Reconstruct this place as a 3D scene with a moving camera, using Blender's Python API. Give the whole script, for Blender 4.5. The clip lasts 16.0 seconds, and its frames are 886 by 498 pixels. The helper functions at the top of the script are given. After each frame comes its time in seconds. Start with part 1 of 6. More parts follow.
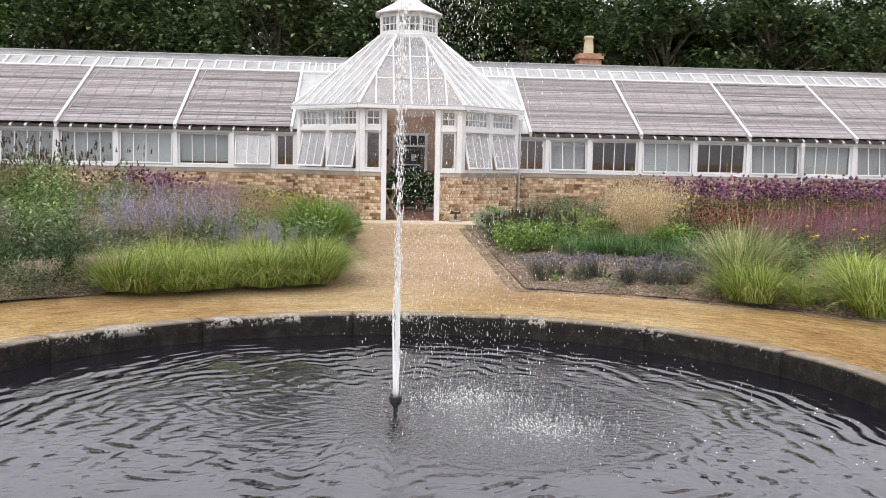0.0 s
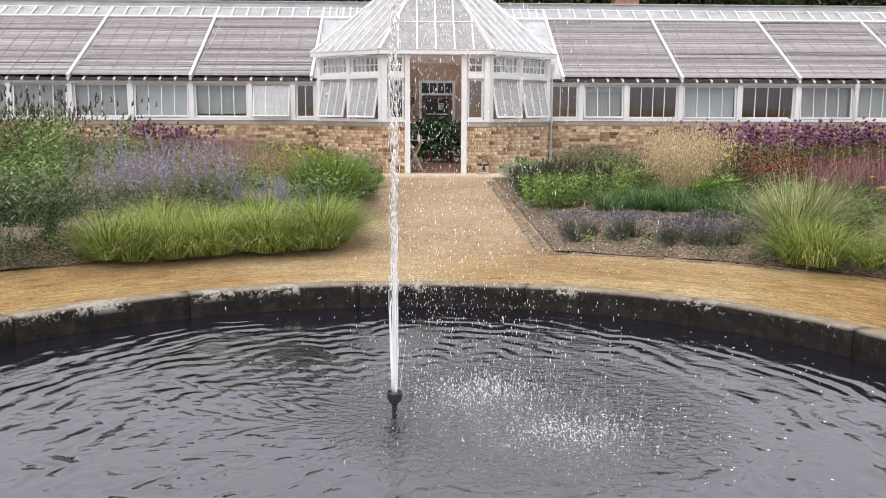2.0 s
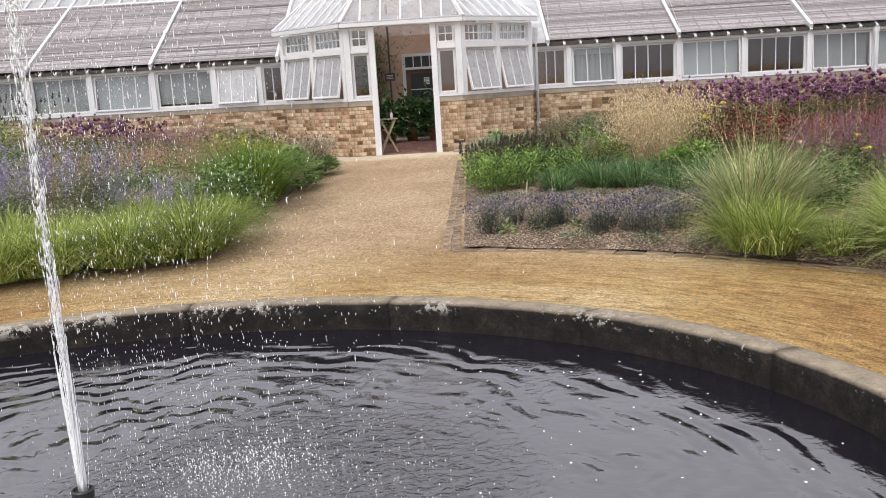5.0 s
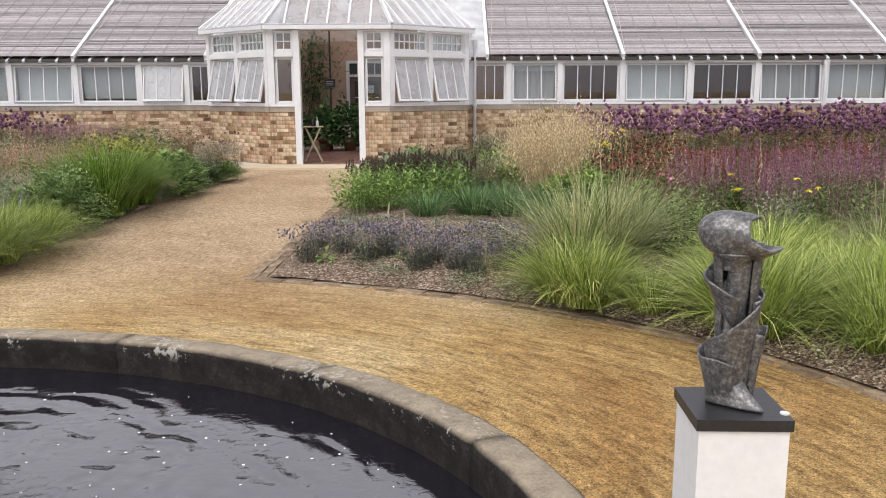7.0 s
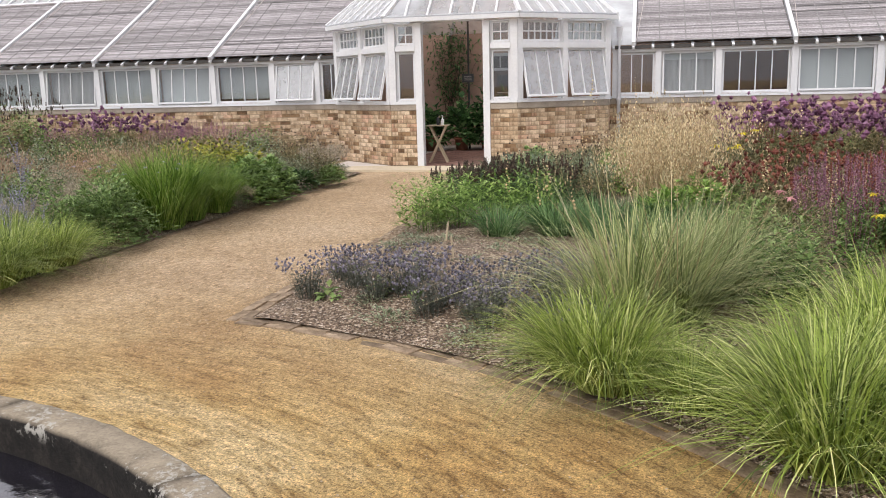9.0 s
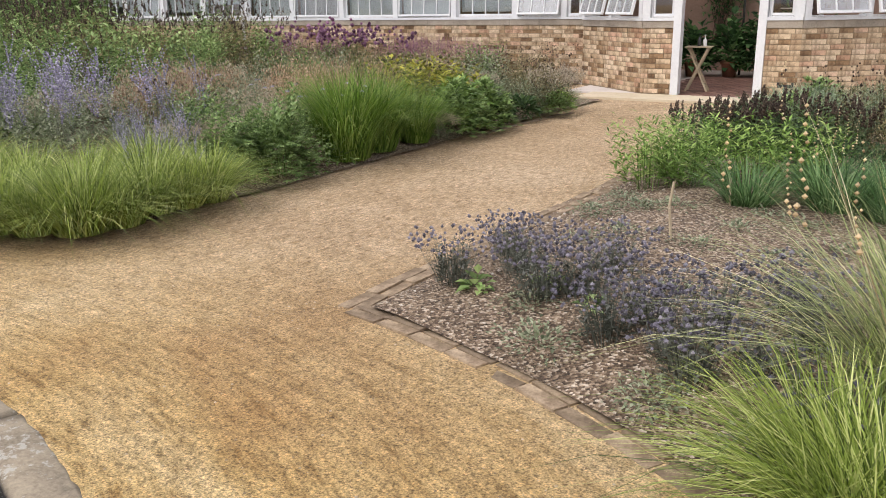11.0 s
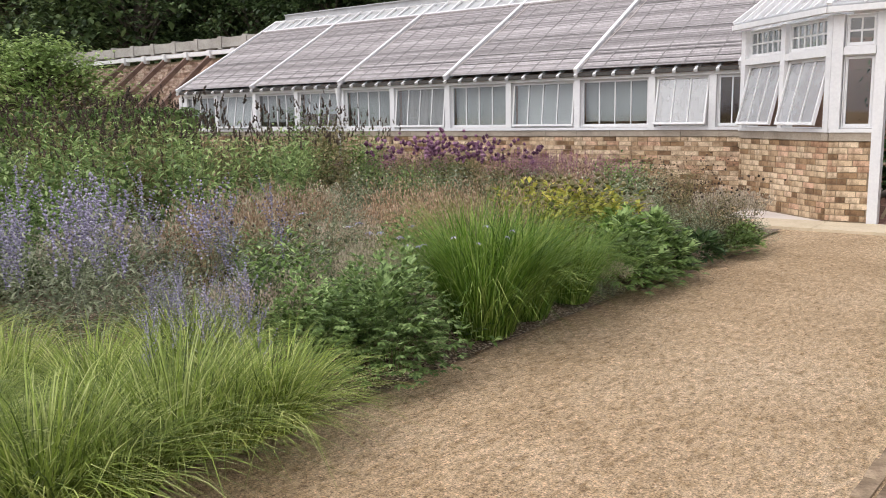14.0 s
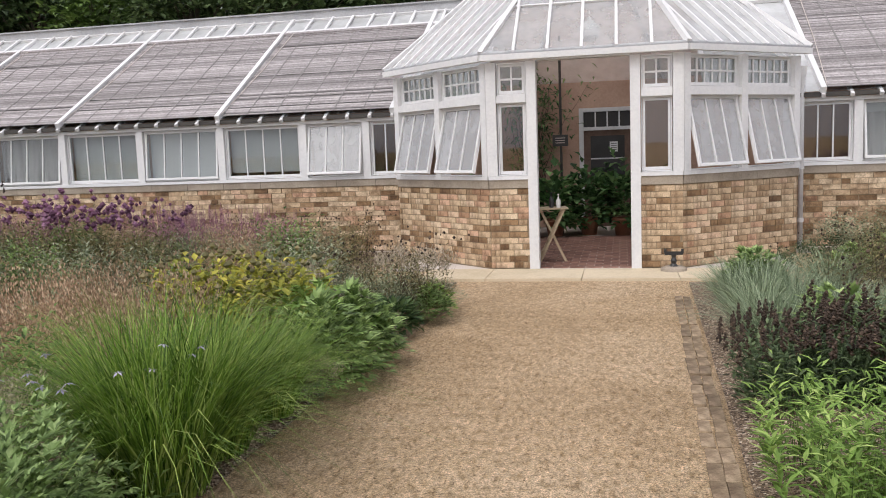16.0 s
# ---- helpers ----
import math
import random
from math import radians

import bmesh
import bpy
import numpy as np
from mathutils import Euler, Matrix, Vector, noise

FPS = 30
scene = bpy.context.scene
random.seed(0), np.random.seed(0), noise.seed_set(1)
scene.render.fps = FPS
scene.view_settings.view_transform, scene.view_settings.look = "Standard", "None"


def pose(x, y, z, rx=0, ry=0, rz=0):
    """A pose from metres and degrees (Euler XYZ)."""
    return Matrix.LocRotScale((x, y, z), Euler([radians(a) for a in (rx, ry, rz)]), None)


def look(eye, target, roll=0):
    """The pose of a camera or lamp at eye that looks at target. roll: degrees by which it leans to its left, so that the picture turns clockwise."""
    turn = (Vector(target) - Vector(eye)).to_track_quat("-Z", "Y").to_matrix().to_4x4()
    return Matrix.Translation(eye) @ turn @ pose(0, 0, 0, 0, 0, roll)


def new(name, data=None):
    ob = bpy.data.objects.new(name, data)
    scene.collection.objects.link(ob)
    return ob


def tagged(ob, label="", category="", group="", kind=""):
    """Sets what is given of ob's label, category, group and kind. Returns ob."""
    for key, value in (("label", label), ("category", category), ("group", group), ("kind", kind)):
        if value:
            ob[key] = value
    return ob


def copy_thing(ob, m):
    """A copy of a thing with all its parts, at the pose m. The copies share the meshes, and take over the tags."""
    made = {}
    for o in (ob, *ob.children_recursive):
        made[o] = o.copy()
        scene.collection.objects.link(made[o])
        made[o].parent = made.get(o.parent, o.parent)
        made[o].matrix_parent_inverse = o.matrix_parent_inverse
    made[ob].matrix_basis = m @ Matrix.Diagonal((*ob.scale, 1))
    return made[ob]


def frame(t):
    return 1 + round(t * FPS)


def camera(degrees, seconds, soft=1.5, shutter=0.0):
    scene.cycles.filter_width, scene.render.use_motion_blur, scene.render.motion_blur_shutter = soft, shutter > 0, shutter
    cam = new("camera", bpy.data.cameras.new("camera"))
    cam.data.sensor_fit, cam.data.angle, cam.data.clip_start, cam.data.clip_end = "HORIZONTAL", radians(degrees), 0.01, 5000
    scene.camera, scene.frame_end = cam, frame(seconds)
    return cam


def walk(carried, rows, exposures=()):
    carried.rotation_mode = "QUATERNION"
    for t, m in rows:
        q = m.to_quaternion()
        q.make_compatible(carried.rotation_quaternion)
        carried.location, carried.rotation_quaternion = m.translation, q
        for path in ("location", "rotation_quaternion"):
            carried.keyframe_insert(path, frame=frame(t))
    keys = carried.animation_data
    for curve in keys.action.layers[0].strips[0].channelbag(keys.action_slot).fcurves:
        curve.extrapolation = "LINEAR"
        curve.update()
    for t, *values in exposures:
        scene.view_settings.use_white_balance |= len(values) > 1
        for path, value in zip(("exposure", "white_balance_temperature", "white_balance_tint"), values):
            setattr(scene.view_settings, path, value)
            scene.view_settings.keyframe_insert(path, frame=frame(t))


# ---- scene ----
cam = camera(55.7, 16.0, soft=1.0)
PATH = [
    (0, (-0.757, -19.021, 1.378), (-0.598, -17.039, 1.166), 1.1),
    (0.5, (-0.768, -18.864, 1.382), (-0.624, -16.884, 1.132), 1.3),
    (1, (-0.775, -18.532, 1.379), (-0.627, -16.556, 1.105), 1.0),
    (1.5, (-0.665, -18.342, 1.373), (-0.522, -16.372, 1.057), 0.1),
    (2, (-0.536, -18.142, 1.381), (-0.46, -16.171, 1.049), 0.2),
    (2.5, (-0.481, -17.939, 1.379), (-0.485, -15.966, 1.05), -0.8),
    (3, (-0.357, -17.702, 1.363), (-0.462, -15.733, 1.031), -2.2),
    (3.5, (-0.093, -17.588, 1.363), (-0.263, -15.626, 1.014), -2.7),
    (4, (0.181, -17.451, 1.346), (0.096, -15.49, 0.96), -2.6),
    (4.2, (0.299, -17.305, 1.336), (0.244, -15.344, 0.945), -3.1),
    (6.3, (1.795, -16.47, 1.333), (1.772, -14.507, 0.953), -3.4),
    (6.5, (1.927, -16.415, 1.352), (1.907, -14.451, 0.971), -2.8),
    (7, (2.245, -16.093, 1.331), (2.231, -14.127, 0.964), -0.2),
    (7.5, (2.531, -15.74, 1.34), (2.455, -13.777, 0.968), -0.6),
    (8, (2.832, -15.394, 1.344), (2.513, -13.453, 0.98), -1.6),
    (8.5, (3.036, -14.988, 1.331), (2.694, -13.053, 0.96), -0.5),
    (9, (3.233, -14.618, 1.36), (2.778, -12.707, 0.982), -1.4),
    (9.5, (3.31, -14.229, 1.355), (2.622, -12.389, 0.978), -1.1),
    (10, (3.264, -13.803, 1.357), (2.473, -12.011, 0.953), 0.6),
    (10.2, (3.248, -13.631, 1.348), (2.309, -11.917, 0.927), -1.0),
    (12.3, (2.439, -11.75, 1.294), (1.429, -10.143, 0.665), -1.3),
    (12.5, (2.292, -11.583, 1.299), (1.277, -9.95, 0.748), -1.6),
    (13, (1.954, -11.416, 1.289), (0.821, -9.82, 0.878), -1.3),
    (13.5, (1.686, -11.31, 1.33), (0.425, -9.795, 0.991), -1.4),
    (14, (1.334, -11.127, 1.336), (0.14, -9.553, 1.026), -0.9),
    (14.5, (1.12, -10.929, 1.327), (0.167, -9.196, 1.031), -0.9),
    (15, (0.956, -10.72, 1.384), (0.143, -8.91, 1.137), -2.7),
    (15.5, (0.654, -10.436, 1.395), (0.021, -8.552, 1.17), -1.5),
    (16, (0.459, -10.163, 1.466), (0.037, -8.222, 1.232), -2.1),
]
walk(cam, [(t, look(eye, target, roll)) for t, eye, target, roll in PATH],
     [(0, 0.55), (4, 0.52), (7, 0.48), (9, 0.51), (10.2, 0.54), (12.5, 0.62), (13.5, 0.55), (14.3, 0.54), (15, 0.38), (16, 0.38)])

# ---- world and light ----
world = bpy.data.worlds.new("overcast_sky")
scene.world = world
world.use_nodes = True
wn, wl = world.node_tree.nodes, world.node_tree.links
wn.clear()
sky = wn.new("ShaderNodeTexSky")
sky.sky_type, sky.sun_disc = "NISHITA", False
sky.sun_elevation, sky.sun_rotation = radians(52), radians(200)
sky.air_density, sky.dust_density, sky.ozone_density = 1.0, 6.0, 0.6
grey = wn.new("ShaderNodeHueSaturation")
grey.inputs["Saturation"].default_value = 0.22
back = wn.new("ShaderNodeBackground")
back.inputs["Strength"].default_value = 0.2
wo = wn.new("ShaderNodeOutputWorld")
wl.new(sky.outputs[0], grey.inputs["Color"])
cloud = wn.new("ShaderNodeMix")
cloud.data_type = "RGBA"
cloud.inputs[0].default_value = 0.7
cloud.inputs[7].default_value = (4.3, 4.18, 4.6, 1)      # an even layer of cloud before the sky
wl.new(grey.outputs[0], cloud.inputs[6])
wl.new(cloud.outputs[2], back.inputs["Color"])
wl.new(back.outputs[0], wo.inputs["Surface"])
sun = new("sun", bpy.data.lights.new("sun", "SUN"))
sun.data.energy, sun.data.angle, sun.data.color = 0.5, radians(35), (1.0, 0.96, 0.9)
sun.matrix_world = look((-6, -16, 24), (0, 0, 0))


# ---- materials ----
def shader(name):
    m = bpy.data.materials.new(name)
    m.use_nodes = True
    nt = m.node_tree
    return m, nt, nt.nodes["Principled BSDF"], nt.nodes["Material Output"]


def ramp(nt, fac, stops):
    r = nt.nodes.new("ShaderNodeValToRGB")
    while len(r.color_ramp.elements) < len(stops):
        r.color_ramp.elements.new(0.5)
    for e, (p, c) in zip(r.color_ramp.elements, stops):
        e.position, e.color = p, (*c, 1)
    nt.links.new(fac, r.inputs["Fac"])
    return r.outputs["Color"]


def grain(nt, scale, detail=4.0, rough=0.6, distort=0.0, space="Object"):
    tc = nt.nodes.new("ShaderNodeTexCoord")
    n = nt.nodes.new("ShaderNodeTexNoise")
    n.inputs["Scale"].default_value, n.inputs["Detail"].default_value = scale, detail
    n.inputs["Roughness"].default_value, n.inputs["Distortion"].default_value = rough, distort
    nt.links.new(tc.outputs[space], n.inputs["Vector"])
    return n.outputs["Fac"]


def mix(nt, a, b, fac, mode="MIX"):
    n = nt.nodes.new("ShaderNodeMix")
    n.data_type, n.blend_type = "RGBA", mode
    for sock, v in ((n.inputs[0], fac), (n.inputs[6], a), (n.inputs[7], b)):
        if isinstance(v, (int, float)):
            sock.default_value = v
        elif isinstance(v, tuple):
            sock.default_value = (*v, 1)
        else:
            nt.links.new(v, sock)
    return n.outputs[2]


def bump(nt, bsdf, height, strength, dist):
    b = nt.nodes.new("ShaderNodeBump")
    b.inputs["Strength"].default_value, b.inputs["Distance"].default_value = strength, dist
    nt.links.new(height, b.inputs["Height"])
    nt.links.new(b.outputs["Normal"], bsdf.inputs["Normal"])


def plain(name, dark, light, rough=0.6, coarse=1.5, fine=40.0, metal=0.0, relief=0.3, dist=0.003, space="Object"):
    """A surface that varies between two colours at two scales, with fine relief."""
    m, nt, p, _ = shader(name)
    a = grain(nt, coarse, 3, space=space)
    b = grain(nt, fine, 5, 0.7, space=space)
    c = ramp(nt, mix(nt, a, b, 0.5), [(0.36, dark), (0.62, light)])
    nt.links.new(c, p.inputs["Base Color"])
    p.inputs["Roughness"].default_value, p.inputs["Metallic"].default_value = rough, metal
    bump(nt, p, b, relief, dist)
    return m


def pieces(name, stops, rough=0.85, by="object", fine=60.0, relief=0.5, dist=0.003, patch=0.85):
    """Bricks, slats and tiles: the colour of each piece is its own."""
    m, nt, p, _ = shader(name)
    if by == "object":
        r = nt.nodes.new("ShaderNodeObjectInfo").outputs["Random"]
    else:
        r = nt.nodes.new("ShaderNodeNewGeometry").outputs["Random Per Island"]
    c = ramp(nt, r, stops)
    g = grain(nt, fine, 5, 0.7)
    c2 = mix(nt, c, ramp(nt, g, [(0.3, (0.5, 0.47, 0.45)), (0.65, (1.2, 1.18, 1.16))]), 0.8, "MULTIPLY")
    c2 = mix(nt, c2, ramp(nt, grain(nt, fine * 0.16, 3, 0.6, 0.5), [(0.36, (0.5, 0.45, 0.41)), (0.6, (1.16, 1.16, 1.16))]), patch, "MULTIPLY")
    nt.links.new(c2, p.inputs["Base Color"])
    p.inputs["Roughness"].default_value = rough
    bump(nt, p, g, relief, dist)
    return m


def leafy(name, dark, light, tip=None, rough=0.55, through_light=0.3):
    """Leaves: per leaf and per plant variation, some light through them."""
    m, nt, p, out = shader(name)
    isl = nt.nodes.new("ShaderNodeNewGeometry").outputs["Random Per Island"]
    obj = nt.nodes.new("ShaderNodeObjectInfo").outputs["Random"]
    dark = tuple(0.62 * v for v in dark)
    stops = [(0.0, dark), (0.7, light)] + ([(1.0, tuple(min(0.95, 1.15 * v) for v in tip))] if tip else [])
    c = ramp(nt, isl, stops)
    c = mix(nt, c, ramp(nt, obj, [(0.0, (0.78, 0.8, 0.75)), (1.0, (1.15, 1.12, 1.05))]), 1.0, "MULTIPLY")
    nt.links.new(c, p.inputs["Base Color"])
    p.inputs["Roughness"].default_value = rough
    p.inputs["Specular IOR Level"].default_value = 0.3
    tr = nt.nodes.new("ShaderNodeBsdfTranslucent")
    nt.links.new(c, tr.inputs["Color"])
    ms = nt.nodes.new("ShaderNodeMixShader")
    ms.inputs[0].default_value = through_light
    nt.links.new(p.outputs[0], ms.inputs[1])
    nt.links.new(tr.outputs[0], ms.inputs[2])
    nt.links.new(ms.outputs[0], out.inputs["Surface"])
    return m


def thin_glass(name, tint=(0.76, 0.78, 0.78), rough=0.02, base=0.07):
    m, nt, p, out = shader(name)
    tp = nt.nodes.new("ShaderNodeBsdfTransparent")
    tp.inputs["Color"].default_value = (*tint, 1)
    gl = nt.nodes.new("ShaderNodeBsdfGlossy")
    gl.inputs["Roughness"].default_value = rough
    lw = nt.nodes.new("ShaderNodeLayerWeight")
    lw.inputs["Blend"].default_value = 0.5
    pw, fr = nt.nodes.new("ShaderNodeMath"), nt.nodes.new("ShaderNodeMapRange")
    pw.operation, pw.inputs[1].default_value = "POWER", 4.0
    nt.links.new(lw.outputs["Facing"], pw.inputs[0])
    fr.inputs["To Min"].default_value, fr.inputs["To Max"].default_value = base, 0.85
    nt.links.new(pw.outputs[0], fr.inputs["Value"])
    ms = nt.nodes.new("ShaderNodeMixShader")
    nt.links.new(fr.outputs[0], ms.inputs[0])
    nt.links.new(tp.outputs[0], ms.inputs[1])
    nt.links.new(gl.outputs[0], ms.inputs[2])
    nt.links.new(ms.outputs[0], out.inputs["Surface"])
    return m


BRICKS = [(0.0, (0.16, 0.095, 0.05)), (0.12, (0.30, 0.19, 0.10)), (0.3, (0.48, 0.35, 0.225)), (0.55, (0.58, 0.45, 0.30)),
          (0.8, (0.68, 0.555, 0.40)), (0.93, (0.60, 0.40, 0.275)), (1.0, (0.38, 0.23, 0.14))]
M_BRICK = pieces("buff_brick", BRICKS)
M_BRICKS = pieces("buff_bricks", BRICKS, by="island")
M_PINKBRICK = pieces("pink_garden_bricks", [(0, (0.26, 0.16, 0.12)), (0.3, (0.45, 0.31, 0.25)), (0.7, (0.58, 0.44, 0.37)), (1, (0.68, 0.56, 0.48))], by="island")
M_PARAPET = plain("grey_parapet_stone", (0.24, 0.225, 0.205), (0.42, 0.40, 0.37), 0.9, 2.0, 40)
# Lime mortar, its colour darkened for the shade in the joints.
M_MORTAR = plain("shaded_lime_mortar", (0.20, 0.15, 0.10), (0.35, 0.275, 0.185), 0.95, 3, 80)
M_STONE = plain("sandstone_band", (0.24, 0.2, 0.16), (0.42, 0.36, 0.29), 0.9, 2.5, 50)
M_WHITE = plain("white_paint", (0.62, 0.62, 0.635), (0.75, 0.75, 0.755), 0.42, 1.2, 25, relief=0.08)
M_GLASS = thin_glass("window_glass")


def whitened_glass(name, thin, thick, clear=1.0):
    """Old greenhouse glass with white mixed in, mostly standing in for reflected sky."""
    m, nt, p, out = shader(name)
    tp = nt.nodes.new("ShaderNodeBsdfTransparent")
    tp.inputs["Color"].default_value = (clear, clear, clear, 1)
    tl, df, gl = nt.nodes.new("ShaderNodeBsdfTranslucent"), nt.nodes.new("ShaderNodeBsdfDiffuse"), nt.nodes.new("ShaderNodeBsdfGlossy")
    for n in (tl, df):
        n.inputs["Color"].default_value = (0.82, 0.84, 0.85, 1)
    gl.inputs["Roughness"].default_value = 0.08
    a, b, c = (nt.nodes.new("ShaderNodeMixShader") for _ in range(3))
    a.inputs[0].default_value, c.inputs[0].default_value = 0.72, 0.16
    nt.links.new(ramp(nt, grain(nt, 3.0, 5), [(0.3, (thin,) * 3), (0.7, (thick,) * 3)]), b.inputs[0])
    for x, y, n in ((tl, df, a), (tp, a, b), (b, gl, c)):
        nt.links.new(x.outputs[0], n.inputs[1])
        nt.links.new(y.outputs[0], n.inputs[2])
    nt.links.new(c.outputs[0], out.inputs["Surface"])
    return m


# Roof and porch panes: the sky's reflection is mixed in as white.
M_SKYWHITE = whitened_glass("sky_white_roof_glass", 0.42, 0.68)
M_HAZY = whitened_glass("sky_hazed_porch_glass", 0.25, 0.42)
M_VENT = whitened_glass("painted_vent_glass", 0.6, 0.85)
# Tilted sash panes: reflected sky put in as white, dim interior as grey tint.
M_SKYSASH = whitened_glass("sky_pale_sash_glass", 0.16, 0.34, 0.72)
M_SLAT = pieces("weathered_lath", [(0, (0.17, 0.16, 0.165)), (0.3, (0.275, 0.26, 0.265)), (0.7, (0.38, 0.36, 0.37)), (1, (0.50, 0.475, 0.49))], 0.9, "island", 25, 0.4, patch=0.15)
M_TAPE = plain("blind_backing", (0.2, 0.19, 0.185), (0.29, 0.275, 0.27), 0.9)
M_LEAD = plain("grey_lead", (0.3, 0.31, 0.33), (0.45, 0.46, 0.48), 0.55, 2, 30)
M_DARK = plain("dark_gutter", (0.03, 0.028, 0.026), (0.07, 0.062, 0.055), 0.6)
M_BLIND = plain("white_roller_blind", (0.62, 0.64, 0.65), (0.74, 0.76, 0.76), 0.85, 0.8, 200, relief=0.05)
M_CURTAIN = plain("grey_curtain", (0.36, 0.35, 0.36), (0.55, 0.53, 0.53), 0.9, 1, 120, relief=0.1)
M_PLASTER = plain("pink_brown_plaster", (0.42, 0.27, 0.2), (0.56, 0.38, 0.29), 0.92, 1.2, 30)
M_WOOD = plain("pale_teak", (0.36, 0.28, 0.18), (0.52, 0.43, 0.3), 0.6, 4, 60)
M_STRUT = plain("brown_stained_timber", (0.1, 0.06, 0.045), (0.2, 0.13, 0.1), 0.8, 3, 40)
M_BLACK = plain("black_paint", (0.012, 0.012, 0.013), (0.03, 0.03, 0.032), 0.4, 3, 60, relief=0.05)
M_TILE = pieces("terracotta_tile", [(0, (0.2, 0.1, 0.08)), (0.5, (0.28, 0.15, 0.12)), (1, (0.36, 0.21, 0.17))], 0.55)
M_JOINT = plain("pale_joint", (0.5, 0.44, 0.4), (0.62, 0.56, 0.52), 0.9)
M_FLAG = plain("pale_flagstone", (0.46, 0.38, 0.26), (0.66, 0.56, 0.41), 0.92, 1.1, 35)
M_SLATE = plain("old_slate", (0.1, 0.1, 0.1), (0.2, 0.19, 0.18), 0.8, 3, 30)
M_INNER = plain("dim_interior_wall", (0.3, 0.24, 0.2), (0.42, 0.35, 0.3), 0.9)
M_EDGE = pieces("edging_brick", [(0, (0.22, 0.165, 0.11)), (0.5, (0.31, 0.235, 0.155)), (1, (0.39, 0.30, 0.205))], 0.95)
M_REDBRICK = plain("red_chimney_brick", (0.26, 0.13, 0.08), (0.46, 0.28, 0.19), 0.9, 9, 60)
M_TERRACOTTA = plain("flower_pot_clay", (0.3, 0.13, 0.08), (0.42, 0.2, 0.13), 0.85)


def gravel_material():
    m, nt, p, _ = shader("sandy_gravel")
    big = grain(nt, 0.5, 4, 0.6, 0.5)
    mid = grain(nt, 5.0, 6, 0.75, 0.3)
    fine = grain(nt, 120.0, 3, 0.8)
    lump = grain(nt, 62.0, 3, 0.7)
    tc = nt.nodes.new("ShaderNodeTexCoord")
    mp = nt.nodes.new("ShaderNodeMapping")
    mp.inputs["Location"].default_value, mp.inputs["Scale"].default_value = (0.6 / 1.25, 13.97, 0), (1 / 1.25, 1, 0)
    nt.links.new(tc.outputs["Object"], mp.inputs["Vector"])
    ln, nd = nt.nodes.new("ShaderNodeVectorMath"), nt.nodes.new("ShaderNodeVectorMath")
    ln.operation, nd.operation = "LENGTH", "NORMALIZE"
    for n in (ln, nd):
        nt.links.new(mp.outputs[0], n.inputs[0])
    sep = nt.nodes.new("ShaderNodeSeparateXYZ")
    nt.links.new(tc.outputs["Object"], sep.inputs[0])
    sd = nt.nodes.new("ShaderNodeSeparateXYZ")
    nt.links.new(nd.outputs[0], sd.inputs[0])

    def drawn(parts, detail, wander):
        """Noise drawn out along one direction."""
        cb = nt.nodes.new("ShaderNodeCombineXYZ")
        for k, (src, f) in zip("XYZ", parts):
            mu = nt.nodes.new("ShaderNodeMath")
            mu.operation, mu.inputs[1].default_value = "MULTIPLY", f
            nt.links.new(src, mu.inputs[0])
            nt.links.new(mu.outputs[0], cb.inputs[k])
        n = nt.nodes.new("ShaderNodeTexNoise")
        n.inputs["Scale"].default_value, n.inputs["Detail"].default_value = 1.0, detail
        n.inputs["Roughness"].default_value, n.inputs["Distortion"].default_value = 0.62, wander
        nt.links.new(cb.outputs[0], n.inputs["Vector"])
        return n.outputs["Fac"]

    rng = nt.nodes.new("ShaderNodeMapRange")
    rng.inputs["From Min"].default_value, rng.inputs["From Max"].default_value = -11.6, -9.0
    nt.links.new(sep.outputs["Y"], rng.inputs["Value"])
    round_pool = drawn(((sd.outputs["X"], 17.0), (sd.outputs["Y"], 17.0), (ln.outputs["Value"], 27.0)), 4, 0.25)
    along_path = drawn(((sep.outputs["X"], 30.0), (sep.outputs["Y"], 12.0), (sep.outputs["Z"], 1.0)), 4, 0.5)
    rk = mix(nt, round_pool, along_path, rng.outputs[0])
    strong = mix(nt, (0.85, 0.85, 0.85), (0.7, 0.7, 0.7), rng.outputs[0])
    ochre = ramp(nt, big, [(0.36, (0.365, 0.215, 0.07)), (0.5, (0.465, 0.32, 0.127)), (0.64, (0.57, 0.435, 0.228))])
    pale = ramp(nt, big, [(0.35, (0.41, 0.295, 0.178)), (0.5, (0.485, 0.36, 0.23)), (0.66, (0.555, 0.43, 0.295))])
    c = mix(nt, ochre, pale, rng.outputs[0])
    c = mix(nt, c, ramp(nt, rk, [(0.33, (0.5, 0.41, 0.27)), (0.45, (0.9, 0.87, 0.8)), (0.55, (1.1, 1.1, 1.1)), (0.68, (1.36, 1.36, 1.4))]), strong, "MULTIPLY")
    c = mix(nt, c, ramp(nt, mid, [(0.35, (0.78, 0.74, 0.68)), (0.62, (1.12, 1.12, 1.12))]), 0.5, "MULTIPLY")
    c = mix(nt, c, ramp(nt, lump, [(0.34, (0.3, 0.26, 0.22)), (0.46, (0.98, 0.98, 0.98)), (0.64, (1.5, 1.48, 1.45))]), 0.7, "MULTIPLY")
    c = mix(nt, c, ramp(nt, fine, [(0.34, (0.38, 0.33, 0.28)), (0.5, (1, 1, 1)), (0.66, (1.5, 1.47, 1.42))]), 1.0, "MULTIPLY")
    nt.links.new(c, p.inputs["Base Color"])
    p.inputs["Roughness"].default_value = 0.95
    bump(nt, p, mix(nt, mix(nt, lump, rk, 0.5), fine, 0.5), 1.0, 0.03)
    return m


